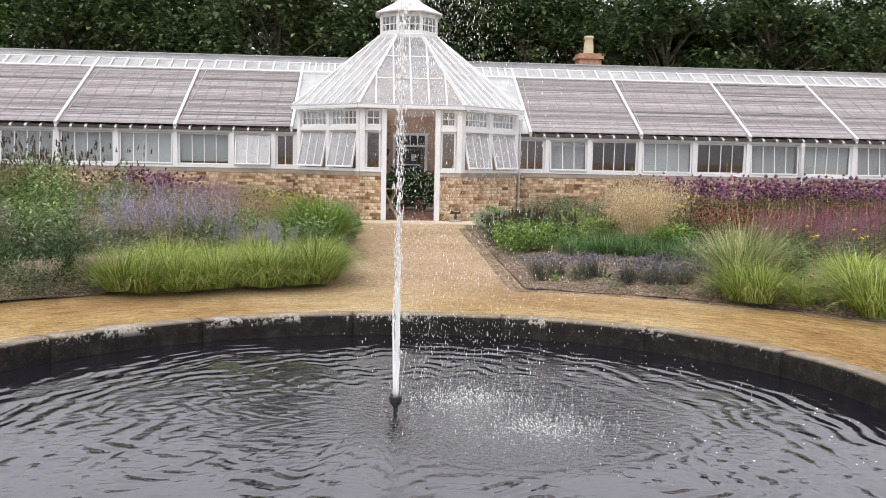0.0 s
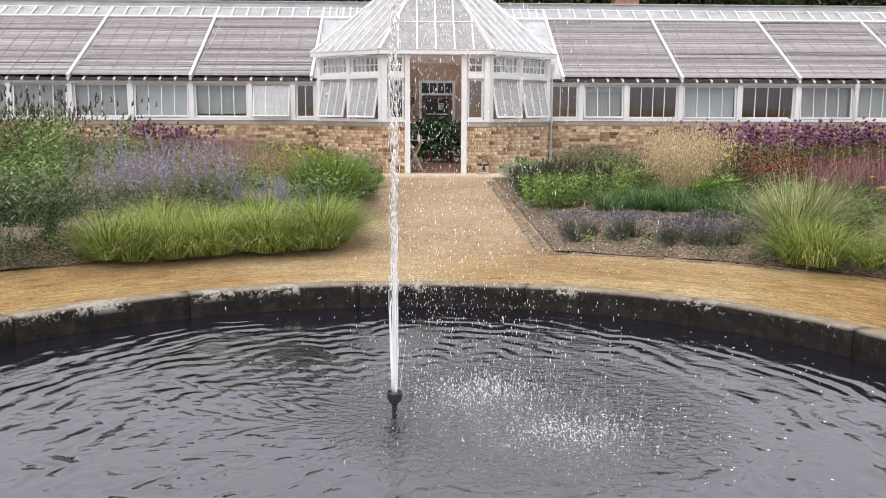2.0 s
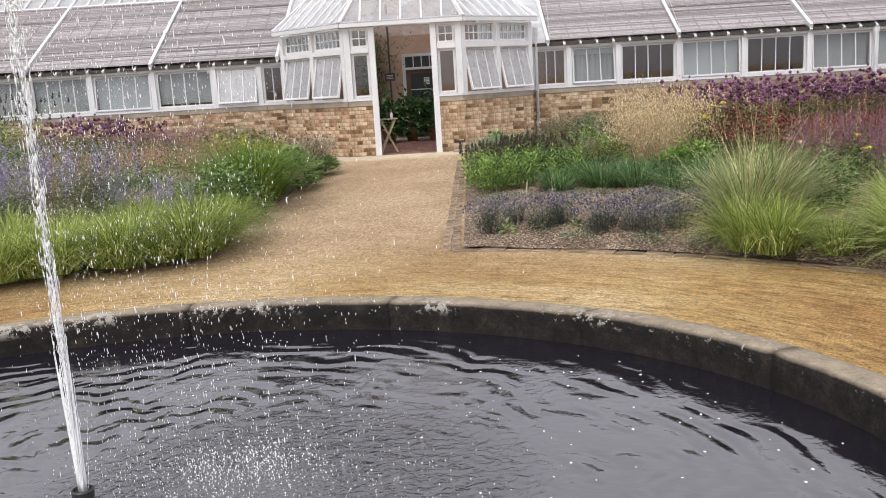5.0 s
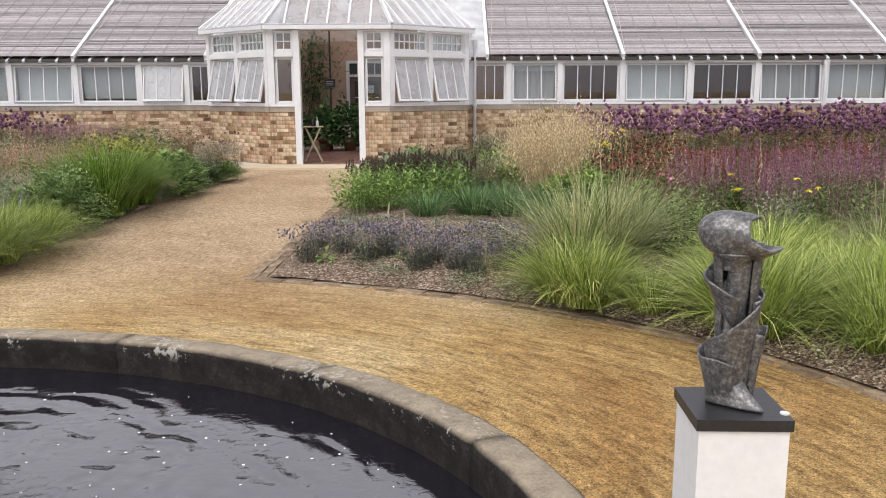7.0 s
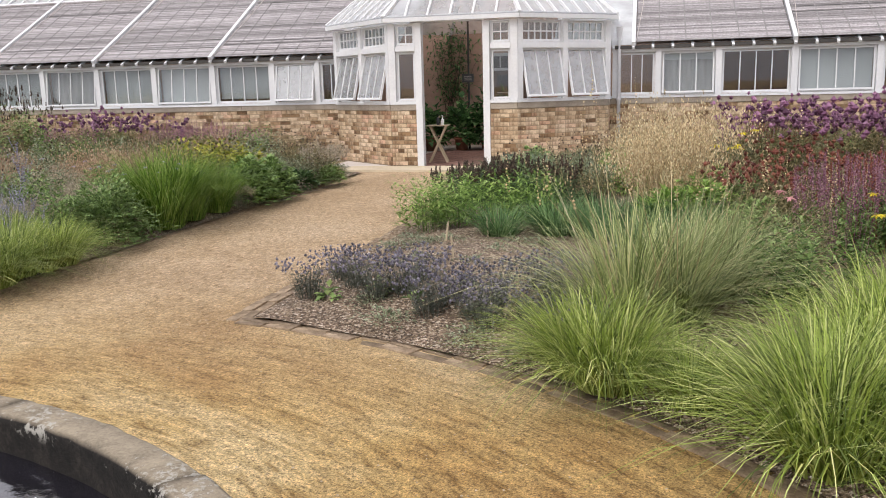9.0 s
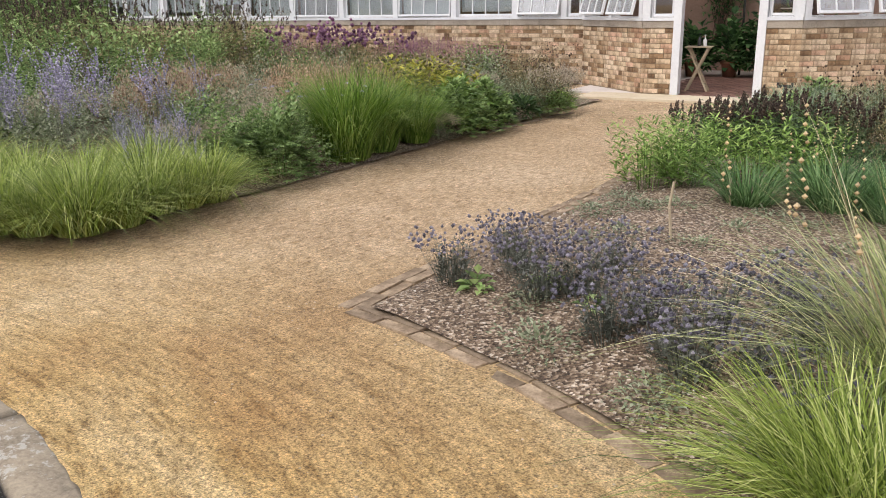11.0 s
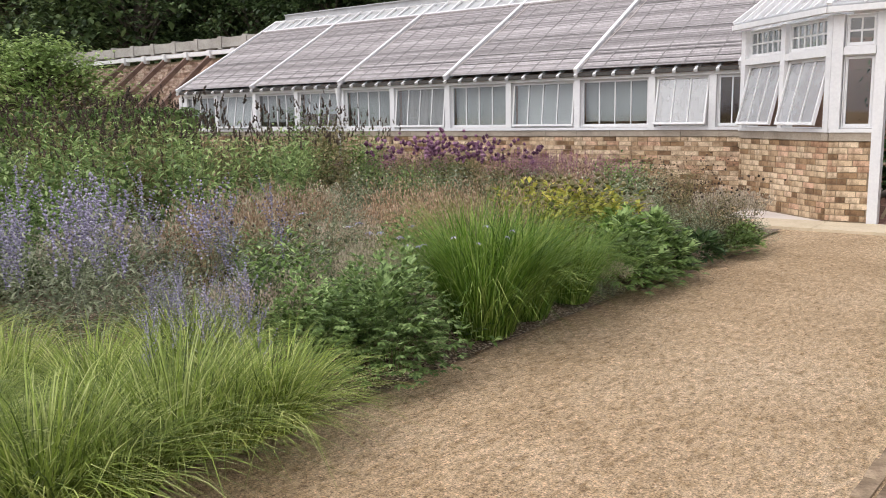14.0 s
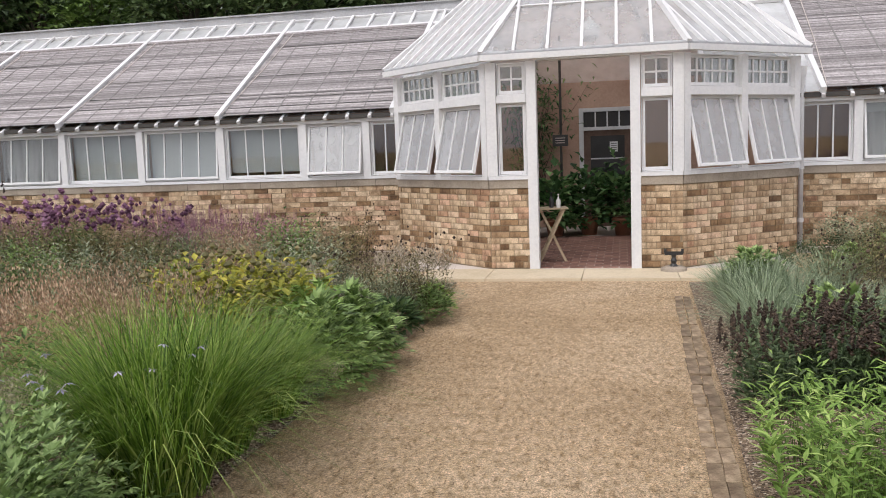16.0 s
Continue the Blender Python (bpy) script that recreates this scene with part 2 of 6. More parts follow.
def soil_material():
    m, nt, p, _ = shader("mulched_soil")
    mid = grain(nt, 5.0, 5, 0.7)
    v = nt.nodes.new("ShaderNodeTexVoronoi")
    v.inputs["Scale"].default_value = 85
    tc = nt.nodes.new("ShaderNodeTexCoord")
    nt.links.new(tc.outputs["Object"], v.inputs["Vector"])
    sep = nt.nodes.new("ShaderNodeSeparateColor")
    nt.links.new(v.outputs["Color"], sep.inputs[0])
    c = ramp(nt, sep.outputs[0], [(0.0, (0.05, 0.034, 0.022)), (0.35, (0.14, 0.095, 0.062)), (0.65, (0.27, 0.20, 0.135)), (0.85, (0.42, 0.33, 0.24)), (1.0, (0.66, 0.58, 0.48))])
    c = mix(nt, c, ramp(nt, mid, [(0.3, (0.65, 0.62, 0.6)), (0.65, (1.15, 1.1, 1.05))]), 0.8, "MULTIPLY")
    nt.links.new(c, p.inputs["Base Color"])
    p.inputs["Roughness"].default_value = 0.95
    bump(nt, p, v.outputs["Distance"], 0.8, 0.02)
    return m


def water_material():
    m, nt, p, _ = shader("dark_pond_water")
    p.inputs["Base Color"].default_value = (0.012, 0.011, 0.016, 1)
    p.inputs["Roughness"].default_value, p.inputs["IOR"].default_value = 0.015, 2.5
    tc = nt.nodes.new("ShaderNodeTexCoord")

    def vec(op, a, b=None):
        n = nt.nodes.new("ShaderNodeVectorMath")
        n.operation = op
        nt.links.new(a, n.inputs[0])
        if b is not None:
            n.inputs[1].default_value = b
        return n.outputs["Value"] if op in ("LENGTH", "DISTANCE") else n.outputs[0]

    def num(op, a, b=None):
        n = nt.nodes.new("ShaderNodeMath")
        n.operation = op
        for sock, v in zip(n.inputs, (a, b)):
            if isinstance(v, (int, float)):
                sock.default_value = v
            elif v is not None:
                nt.links.new(v, sock)
        return n.outputs[0]

    def span(v, a, b, c, d):
        n = nt.nodes.new("ShaderNodeMapRange")
        for k, x in zip(("From Min", "From Max", "To Min", "To Max"), (a, b, c, d)):
            n.inputs[k].default_value = x
        nt.links.new(v, n.inputs["Value"])
        return n.outputs[0]

    dist = vec("LENGTH", tc.outputs["Object"])
    sd = nt.nodes.new("ShaderNodeSeparateXYZ")
    nt.links.new(vec("NORMALIZE", tc.outputs["Object"]), sd.inputs[0])

    def polar(across, along, detail=1.0):
        cb = nt.nodes.new("ShaderNodeCombineXYZ")
        for k, src, f in (("X", sd.outputs["X"], across), ("Y", sd.outputs["Y"], across), ("Z", dist, along)):
            nt.links.new(num("MULTIPLY", src, f), cb.inputs[k])
        n = nt.nodes.new("ShaderNodeTexNoise")
        n.inputs["Scale"].default_value, n.inputs["Detail"].default_value = 1.0, detail
        nt.links.new(cb.outputs[0], n.inputs["Vector"])
        return n.outputs["Fac"]

    def ring(freq, wander, across, along):
        return num("SINE", num("ADD", num("MULTIPLY", dist, freq), num("MULTIPLY", polar(across, along), wander)))

    # broken rings run out from the jet; the drops falling beside it pit the water
    force = num("MULTIPLY", span(polar(7.5, 2.6, 2.0), 0.43, 0.60, 0.08, 1.0), span(dist, 0.5, 1.3, 0.25, 1.0))
    rings = num("ADD", num("MULTIPLY", ring(36.0, 15.0, 5.5, 1.6), 0.0036), num("MULTIPLY", ring(58.0, 22.0, 5.0, 2.5), 0.0010))
    pitted = span(vec("DISTANCE", tc.outputs["Object"], (0.72, 0.12, 0)), 0.35, 1.15, 1.0, 0.0)
    chop = num("MULTIPLY", num("SUBTRACT", grain(nt, 24.0, 3, 0.6, 0.6), 0.5), num("ADD", num("MULTIPLY", pitted, 0.02), 0.0016))
    bump(nt, p, num("ADD", num("MULTIPLY", rings, force), chop), 1.0, 1.0)
    return m


def coping_material():
    """Dusty worn stone on top, black and wet-stained on the face, with crusts of pale lichen along the arris."""
    m, nt, p, _ = shader("lichened_stone")
    b, c = grain(nt, 9, 5, 0.7), grain(nt, 70, 4, 0.7)
    geo = nt.nodes.new("ShaderNodeNewGeometry")
    sn, sp = nt.nodes.new("ShaderNodeSeparateXYZ"), nt.nodes.new("ShaderNodeSeparateXYZ")
    nt.links.new(geo.outputs["Normal"], sn.inputs[0])
    nt.links.new(geo.outputs["Position"], sp.inputs[0])
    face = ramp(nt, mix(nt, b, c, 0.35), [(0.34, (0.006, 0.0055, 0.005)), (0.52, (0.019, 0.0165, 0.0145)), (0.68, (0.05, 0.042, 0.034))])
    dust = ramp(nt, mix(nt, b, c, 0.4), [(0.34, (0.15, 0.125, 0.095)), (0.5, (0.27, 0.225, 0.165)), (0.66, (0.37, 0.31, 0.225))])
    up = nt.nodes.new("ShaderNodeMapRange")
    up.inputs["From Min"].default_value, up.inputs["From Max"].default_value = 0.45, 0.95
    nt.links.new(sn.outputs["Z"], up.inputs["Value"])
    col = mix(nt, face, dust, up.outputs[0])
    crust = ramp(nt, mix(nt, grain(nt, 2.2, 3), grain(nt, 26, 5, 0.75), 0.55), [(0.55, (0, 0, 0)), (0.575, (0.85, 0.85, 0.85))])
    dry = nt.nodes.new("ShaderNodeMapRange")
    dry.inputs["From Min"].default_value, dry.inputs["From Max"].default_value = -0.115, -0.065
    nt.links.new(sp.outputs["Z"], dry.inputs["Value"])
    col = mix(nt, col, (0.40, 0.38, 0.335), mix(nt, (0, 0, 0), crust, dry.outputs[0]))
    nt.links.new(col, p.inputs["Base Color"])
    p.inputs["Roughness"].default_value, p.inputs["Specular IOR Level"].default_value = 0.9, 0.2
    bump(nt, p, mix(nt, b, c, 0.4), 0.7, 0.012)
    return m


M_GRAVEL, M_SOIL, M_WATER, M_COPING = gravel_material(), soil_material(), water_material(), coping_material()
M_POOLWALL = plain("wet_black_wall", (0.003, 0.003, 0.003), (0.022, 0.018, 0.015), 0.9, 3, 25)
M_POOLWALL.node_tree.nodes["Principled BSDF"].inputs["Specular IOR Level"].default_value = 0.15


# ---- mesh helpers ----
class Mesh:
    """Collects vertices and faces, then becomes one mesh."""

    def __init__(self):
        self.v, self.f = [], []

    def add(self, verts, faces):
        n = len(self.v)
        self.v += [tuple(p) for p in verts]
        self.f += [tuple(n + i for i in face) for face in faces]
        return self

    def box(self, x0, y0, z0, x1, y1, z1, m=None):
        vs = [(x, y, z) for z in (z0, z1) for x, y in ((x0, y0), (x1, y0), (x1, y1), (x0, y1))]
        if m is not None:
            vs = [m @ Vector(p) for p in vs]
        return self.add(vs, [(3, 2, 1, 0), (4, 5, 6, 7), (0, 1, 5, 4), (1, 2, 6, 5), (2, 3, 7, 6), (3, 0, 4, 7)])

    def beam(self, a, b, w, h, up=(0, 0, 1)):
        """A bar of section w x h from a to b."""
        a, b = Vector(a), Vector(b)
        d = (b - a).normalized()
        s = d.cross(Vector(up)).normalized() * (w / 2)
        u = s.cross(d).normalized() * (h / 2)
        vs = [p + i * s + j * u for p in (a, b) for i, j in ((-1, -1), (1, -1), (1, 1), (-1, 1))]
        return self.add(vs, [(3, 2, 1, 0), (4, 5, 6, 7), (0, 1, 5, 4), (1, 2, 6, 5), (2, 3, 7, 6), (3, 0, 4, 7)])

    def tube(self, pts, radii, sides=6, caps=True):
        rings = []
        for i, p in enumerate(pts):
            p = Vector(p)
            d = (Vector(pts[min(i + 1, len(pts) - 1)]) - Vector(pts[max(i - 1, 0)])).normalized()
            s = d.orthogonal().normalized()
            t = d.cross(s)
            r = radii[i] if hasattr(radii, "__len__") else radii
            rings.append([p + (s * math.cos(k * math.tau / sides) + t * math.sin(k * math.tau / sides)) * r for k in range(sides)])
        vs = [p for ring in rings for p in ring]
        fs = [(i * sides + k, i * sides + (k + 1) % sides, (i + 1) * sides + (k + 1) % sides, (i + 1) * sides + k)
              for i in range(len(pts) - 1) for k in range(sides)]
        if caps:
            fs += [tuple(range(sides))[::-1], tuple((len(pts) - 1) * sides + k for k in range(sides))]
        return self.add(vs, fs)

    def lathe(self, profile, sides=24, cx=0.0, cy=0.0):
        vs = [(cx + r * math.cos(k * math.tau / sides), cy + r * math.sin(k * math.tau / sides), z) for r, z in profile for k in range(sides)]
        fs = [(i * sides + k, i * sides + (k + 1) % sides, (i + 1) * sides + (k + 1) % sides, (i + 1) * sides + k)
              for i in range(len(profile) - 1) for k in range(sides)]
        return self.add(vs, fs)

    def data(self, name, material, smooth=False):
        me = bpy.data.meshes.new(name)
        me.from_pydata(self.v, [], self.f)
        me.materials.append(material)
        if smooth:
            me.polygons.foreach_set("use_smooth", [True] * len(me.polygons))
        me.update()
        return me


def part(name, mesh, material, parent=None, label="", smooth=False):
    ob = new(name, mesh.data(name, material, smooth) if isinstance(mesh, Mesh) else mesh)
    ob.parent = parent
    if label:
        ob["label"] = label
    return ob


def thing(name, label, category, group="", kind="", m=None):
    ob = tagged(new(name), label, category, group, kind)
    if m is not None:
        ob.matrix_basis = m
    return ob


def setting(name, mesh, material, label, category="", smooth=False):
    return tagged(part(name, mesh, material, None, "", smooth), label, category or name.split("_")[0], "", "structure")


# ---- ground, pool and paths ----
PX, PY, PA, PB = -0.62, -14.0, 3.22, 2.53      # the oval pool
RCX, RCY, RX, RY = -0.6, -13.97, 5.13, 4.08     # the outer edge of the walk round it
WATER = -0.22
RIM = -0.03


def oval(a, b, k, n=96):
    t = k * math.tau / n
    return PX + a * math.cos(t), PY + b * math.sin(t)


g = Mesh()
N = 96
rings = [(PA + 0.175, PB + 0.175), (4.6, 3.9), (7, 6), (14, 14), (40, 40), (200, 200), (3000, 3000)]
g.v = [(*oval(a, b, k), -0.04 if i < 3 else -0.045) for i, (a, b) in enumerate(rings) for k in range(N)]
g.f = [(i * N + k, i * N + (k + 1) % N, (i + 1) * N + (k + 1) % N, (i + 1) * N + k)[::-1] for i in range(len(rings) - 1) for k in range(N)]
setting("ground", g, M_GRAVEL, "raked ochre sandy gravel walk round a pool", "ground")

# stones of the pool's rim, each with a rounded nose
pool = thing("pool_rim", "dark weathered stone rim of an oval garden pool", "pool rim", kind="structure")
STONES = 15
for s in range(STONES):
    m = Mesh()
    sub = 16
    prof = [(0.004, WATER - 0.3), (0.004, RIM - 0.11), (0.0, RIM - 0.05), (0.003, RIM - 0.026), (0.014, RIM - 0.008), (0.036, RIM), (0.11, RIM - 0.001), (0.17, RIM - 0.004), (0.195, RIM - 0.014), (0.2, -0.3)]
    tilt = random.uniform(-0.006, 0.006)
    for j in range(sub + 1):
        t = (s + 0.003 + (1 - 0.006) * j / sub) * math.tau / STONES
        for o, z in prof:
            wob = 0.006 * noise.noise((s * 3.1 + j * 0.9, o * 30, z * 9))
            m.v.append((PX + (PA + o + wob) * math.cos(t), PY + (PB + o + wob) * math.sin(t), z + (tilt + wob if z > -0.1 else 0)))
    n = len(prof)
    m.f = [(j * n + i, (j + 1) * n + i, (j + 1) * n + i + 1, j * n + i + 1) for j in range(sub) for i in range(n - 1)]
    m.f += [tuple(range(n)), tuple(sub * n + i for i in range(n))[::-1]]
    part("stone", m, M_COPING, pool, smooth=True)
m = Mesh()
m.v = [(*oval(PA + 0.02, PB + 0.02, k), z) for z in (RIM - 0.04, WATER - 0.6) for k in range(N)]
m.f = [(k, (k + 1) % N, N + (k + 1) % N, N + k) for k in range(N)]
part("lining", m, M_POOLWALL, pool, "wet black lining below the rim", True)
m = Mesh()
m.v = [(0, 0, 0)] + [((PA + 0.02) * r * math.cos(k * math.tau / N), (PB + 0.02) * r * math.sin(k * math.tau / N), 0) for r in (0.25, 0.5, 0.75, 1) for k in range(N)]
m.f = [(0, 1 + k, 1 + (k + 1) % N) for k in range(N)]
m.f += [(1 + i * N + k, 1 + (i + 1) * N + k, 1 + (i + 1) * N + (k + 1) % N, 1 + i * N + (k + 1) % N) for i in range(3) for k in range(N)]
water = setting("water", m, M_WATER, "dark rippled water of a garden pool", "water", True)
water.location = (PX, PY, WATER)


def path_left(y):
    return -1.27 + 0.03 * math.sin(y * 1.7) + max(0.0, y + 3.0) * 0.2


def path_right(y):
    return 0.80 + (y + 9.9) * 0.026


def ring_y(x, grow=0.0):
    u = max(0.0, 1 - ((x - RCX) / (RX + grow)) ** 2)
    return RCY + (RY + grow) * math.sqrt(u)


BED_BACK = 1.95


def bed(name, label, side):
    """Soil between the path, the walk round the pool and the house, slightly domed."""
    m = Mesh()
    nx, ny = 60, 60
    for j in range(ny + 1):
        for i in range(nx + 1):
            u, w = i / nx, j / ny
            if side < 0:
                x1 = -16.9
                xx = path_left(-9) - 0.1
                x = xx + (x1 - xx) * u ** 1.5
            else:
                xx = path_right(-9.7) + 0.1
                x = xx + (17.5 - xx) * u ** 1.5
            y0 = ring_y(x, 0.1) if abs(x - RCX) < RX else RCY
            if abs(x - RCX) > RX - 0.4:
                y0 = min(y0, RCY - 3.5) if abs(x - RCX) > RX + 0.05 else y0
            back = BED_BACK if abs(x) > 2.7 else -1.0
            y = y0 + (back - y0) * w
            if side > 0:
                x += (path_right(y) - path_right(-9.7)) * max(0, 1 - u * 3)
            edge = min(u ** 1.5 * 16, w * (back - y0), (1 - w) * 4)
            z = -0.02 + 0.09 * min(1.0, edge / 0.6) + 0.015 * noise.noise((x * 2.3, y * 2.3, 0))
            m.v.append((x, y, z))
    m.f = [(j * (nx + 1) + i, j * (nx + 1) + i + 1, (j + 1) * (nx + 1) + i + 1, (j + 1) * (nx + 1) + i) for j in range(ny) for i in range(nx)]
    if side < 0:
        m.f = [f[::-1] for f in m.f]
    return setting(name, m, M_SOIL, label, "flower bed", True)


bed("flower_bed_west", "mulched planting bed west of the garden path", -1)
bed("flower_bed_east", "stony mulched planting bed east of the garden path", 1)

# slabs before the porch
flags = thing("pavement", "pale worn flagstones along the glasshouse front", "pavement", kind="structure")
x = -1.9
while x < 17:
    w = random.uniform(0.7, 1.1)
    if x + w < 2.3:
        y0, y1 = -0.8, -0.03
    else:
        y0, y1 = 0.95, 1.85
    if x + w < 2.3 or x > 2.75:
        m = Mesh().box(x + 0.004, y0, -0.1, x + w - 0.004, y1, -0.012 + random.uniform(-0.002, 0.002))
        part("flagstone", m, M_FLAG, flags)
    x += w

# ---- glasshouse: walls ----
SILL, EAVE, FRONT = 1.09, 2.0, 2.0
BAYS_L = [-2.85 - 2.79 * i for i in range(6)]
BAYS_R = [3.06 + 2.84 * i for i in range(6)]
WEST, EAST = -16.82, 17.3
POST = 0.055                                   # half width of the opening posts
C_FRONT, C_SIDE_X, C_SIDE_Y = 1.14, 2.64, 1.32  # porch corners


def wall_core(name, a, b, top, label, thick=0.22):
    """A brick wall's mortar body from a to b (front face on the line), and its matrix along the wall."""
    a, b = Vector((*a, 0)), Vector((*b, 0))
    d = (b - a).normalized()
    n = Vector((-d.y, d.x, 0))                 # points into the house
    m = Matrix(((d.x, n.x, 0, a.x), (d.y, n.y, 0, a.y), (0, 0, 1, 0), (0, 0, 0, 1)))
    core = Mesh().box(0, 0.008, -0.25, (b - a).length, thick, top, m)
    return setting(name, core, M_MORTAR, label, "wall"), m, (b - a).length


def courses(length, top, seed, base=0.0):
    """Places of the bricks of a wall: x, z, length."""
    rnd = random.Random(seed)
    out, row = [], 0
    z = base
    while z + 0.066 <= top + 0.001:
        x = -rnd.choice((0.0, 0.11, 0.05, 0.16))
        while x < length - 0.02:
            ln = rnd.choice((0.218, 0.218, 0.218, 0.104, 0.16))
            a, b = max(0.0, x), min(length, x + ln)
            if b - a > 0.03:
                out.append((a, b - a, z, rnd.uniform(-0.003, 0.004)))
            x += ln + 0.009
        z += 0.075
        row += 1
    return out


BAND = 0.975                                   # top of the brickwork
brick_jobs = []


def brick_wall(name, a, b, label, single, seed, top=BAND):
    wall, m, length = wall_core(name, a, b, top, label)
    brick_jobs.append((wall, m, length, single, seed, top))
    band = Mesh()
    x = 0.0
    while x < length - 0.01:
        w = min(length - x, 0.62)
        band.box(x + 0.002, -0.018, top + 0.002, x + w - 0.002, 0.2, SILL - 0.012, m)
        x += w
    part("stone_band", band, M_STONE, wall, "sandstone band under the sill")
    sill = Mesh().box(0, -0.035, SILL - 0.01, length, 0.14, SILL + 0.035, m)
    part("sill", sill, M_WHITE, wall, "white painted timber sill")
    return wall, m, length


brick_wall("wall_porch_west", (-C_FRONT, 0), (-0.66, 0), "low buff brick wall beside the porch doorway", True, 1)
brick_wall("wall_porch_east", (0.66, 0), (C_FRONT, 0), "low buff brick wall beside the porch doorway", True, 2)
brick_wall("wall_porch_southwest", (-C_SIDE_X, C_SIDE_Y), (-C_FRONT, 0), "low buff brick wall of the porch's slanting side", True, 3)
brick_wall("wall_porch_southeast", (C_FRONT, 0), (C_SIDE_X, C_SIDE_Y), "low buff brick wall of the porch's slanting side", True, 4)
brick_wall("wall_porch_side_west", (-C_SIDE_X, FRONT), (-C_SIDE_X, C_SIDE_Y), "low buff brick wall of the porch", False, 5)
brick_wall("wall_porch_side_east", (C_SIDE_X, C_SIDE_Y), (C_SIDE_X, FRONT), "low buff brick wall of the porch", False, 6)
brick_wall("wall_south_west", (WEST, FRONT), (-C_SIDE_X, FRONT), "long low buff brick wall under the glasshouse windows", False, 7)
brick_wall("wall_south_east", (C_SIDE_X, FRONT), (EAST, FRONT), "long low buff brick wall under the glasshouse windows", False, 8)

# back wall, ends and the tall garden wall
setting("wall_north", Mesh().box(WEST, 5.35, -0.2, EAST, 5.65, 4.02), M_PLASTER, "pink-brown plastered back wall of the glasshouse", "wall")
for nm, xx in (("wall_west", WEST), ("wall_east", EAST - 0.22)):
    m = Mesh()
    m.add([(xx, FRONT + 0.01, -0.2), (xx + 0.22, FRONT + 0.01, -0.2), (xx + 0.22, 5.35, -0.2), (xx, 5.35, -0.2),
           (xx, FRONT + 0.01, 1.95), (xx + 0.22, FRONT + 0.01, 1.95), (xx + 0.22, 5.35, 3.9), (xx, 5.35, 3.9)],
          [(3, 2, 1, 0), (4, 5, 6, 7), (0, 1, 5, 4), (1, 2, 6, 5), (2, 3, 7, 6), (3, 0, 4, 7)])
    setting(nm, m, M_WHITE, "white end wall of the glasshouse", "wall")
setting("floor", Mesh().box(WEST + 0.22, 1.5, -0.2, EAST - 0.22, 5.35, -0.022), M_JOINT, "dusty glasshouse floor", "floor")


# ---- windows ----
def lights(n, x0, x1):
    return [x0 + (x1 - x0) * i / n for i in range(n + 1)]


win_count = 0


def window(m, x0, x1, z0, z1, panes, tilt=0.0, rows=1, label="", blind=0.0, curtain=False, depth=0.07):
    """A casement in the wall's plane: fixed, or hung at its head and pushed out by tilt degrees."""
    global win_count
    win_count += 1
    w = thing("window_%d" % win_count, label, "window", kind="structure", m=m @ pose((x0 + x1) / 2, 0.06, z1))
    hw, h = (x1 - x0) / 2, z1 - z0
    fr = Mesh()
    t = 0.014
    fr.box(-hw, -0.03, -h, -hw + t, 0.06, 0).box(hw - t, -0.03, -h, hw, 0.06, 0).box(-hw + t, -0.03, -t, hw - t, 0.06, 0).box(-hw + t, -0.03, -h, hw - t, 0.06, -h + t)
    part("window_frame", fr, M_WHITE, w)
    hs, b = hw - t - 0.004, 0.027
    s = Mesh()
    top, bot = -t - 0.004, -h + t + 0.004
    s.box(-hs, -0.02, bot, -hs + b, 0.022, top).box(hs - b, -0.02, bot, hs, 0.022, top)
    s.box(-hs + b, -0.02, top - b, hs - b, 0.022, top).box(-hs + b, -0.02, bot, hs - b, 0.022, bot + b * 1.35)
    me = s.data("sash", M_WHITE)
    sash = part("sash", me, None, w, "white hopper sash pushed open" if tilt else "")
    sash.matrix_basis = pose(0, 0, top, -tilt, 0, 0) @ pose(0, 0, -top)
    xs = lights(panes, -hs + b, hs - b)
    for xx in xs[1:-1]:
        bar = Mesh().box(xx - 0.009, -0.016, bot + b, xx + 0.009, 0.016, top - b)
        part("glazing_bar", bar, M_WHITE, sash)
    for r in range(1, rows):
        zz = bot + b + (top - bot - 2 * b) * r / rows
        part("glazing_bar", Mesh().box(-hs + b, -0.013, zz - 0.011, hs - b, 0.013, zz + 0.011), M_WHITE, sash)
    pane = part("pane", Mesh().box(-hs + b, -0.002, bot + b, hs - b, 0.002, top - b), M_SKYSASH if tilt > 10 else M_GLASS, sash)
    pane.visible_shadow = False
    if blind > 0:
        part("roller_blind", Mesh().box(-hw + 0.03, 0.1, -h * blind, hw - 0.03, 0.106, -0.005), M_BLIND, w, "white roller blind drawn down")
    if curtain:
        c = Mesh()
        k = 40
        for i in range(k + 1):
            xx = -hw + 0.03 + (2 * hw - 0.06) * i / k
            yy = 0.13 + 0.02 * math.sin(i * 1.1) + 0.008 * math.sin(i * 2.7)
            c.v += [(xx, yy, -h), (xx, yy, 0)]
        c.f = [(2 * i, 2 * i + 2, 2 * i + 3, 2 * i + 1) for i in range(k)]
        part("curtain", c, M_CURTAIN, w, "pale grey curtain", True)
    return w


ROW = Matrix.Translation((0, FRONT, 0))
WZ0, WZ1 = SILL + 0.04, 1.928


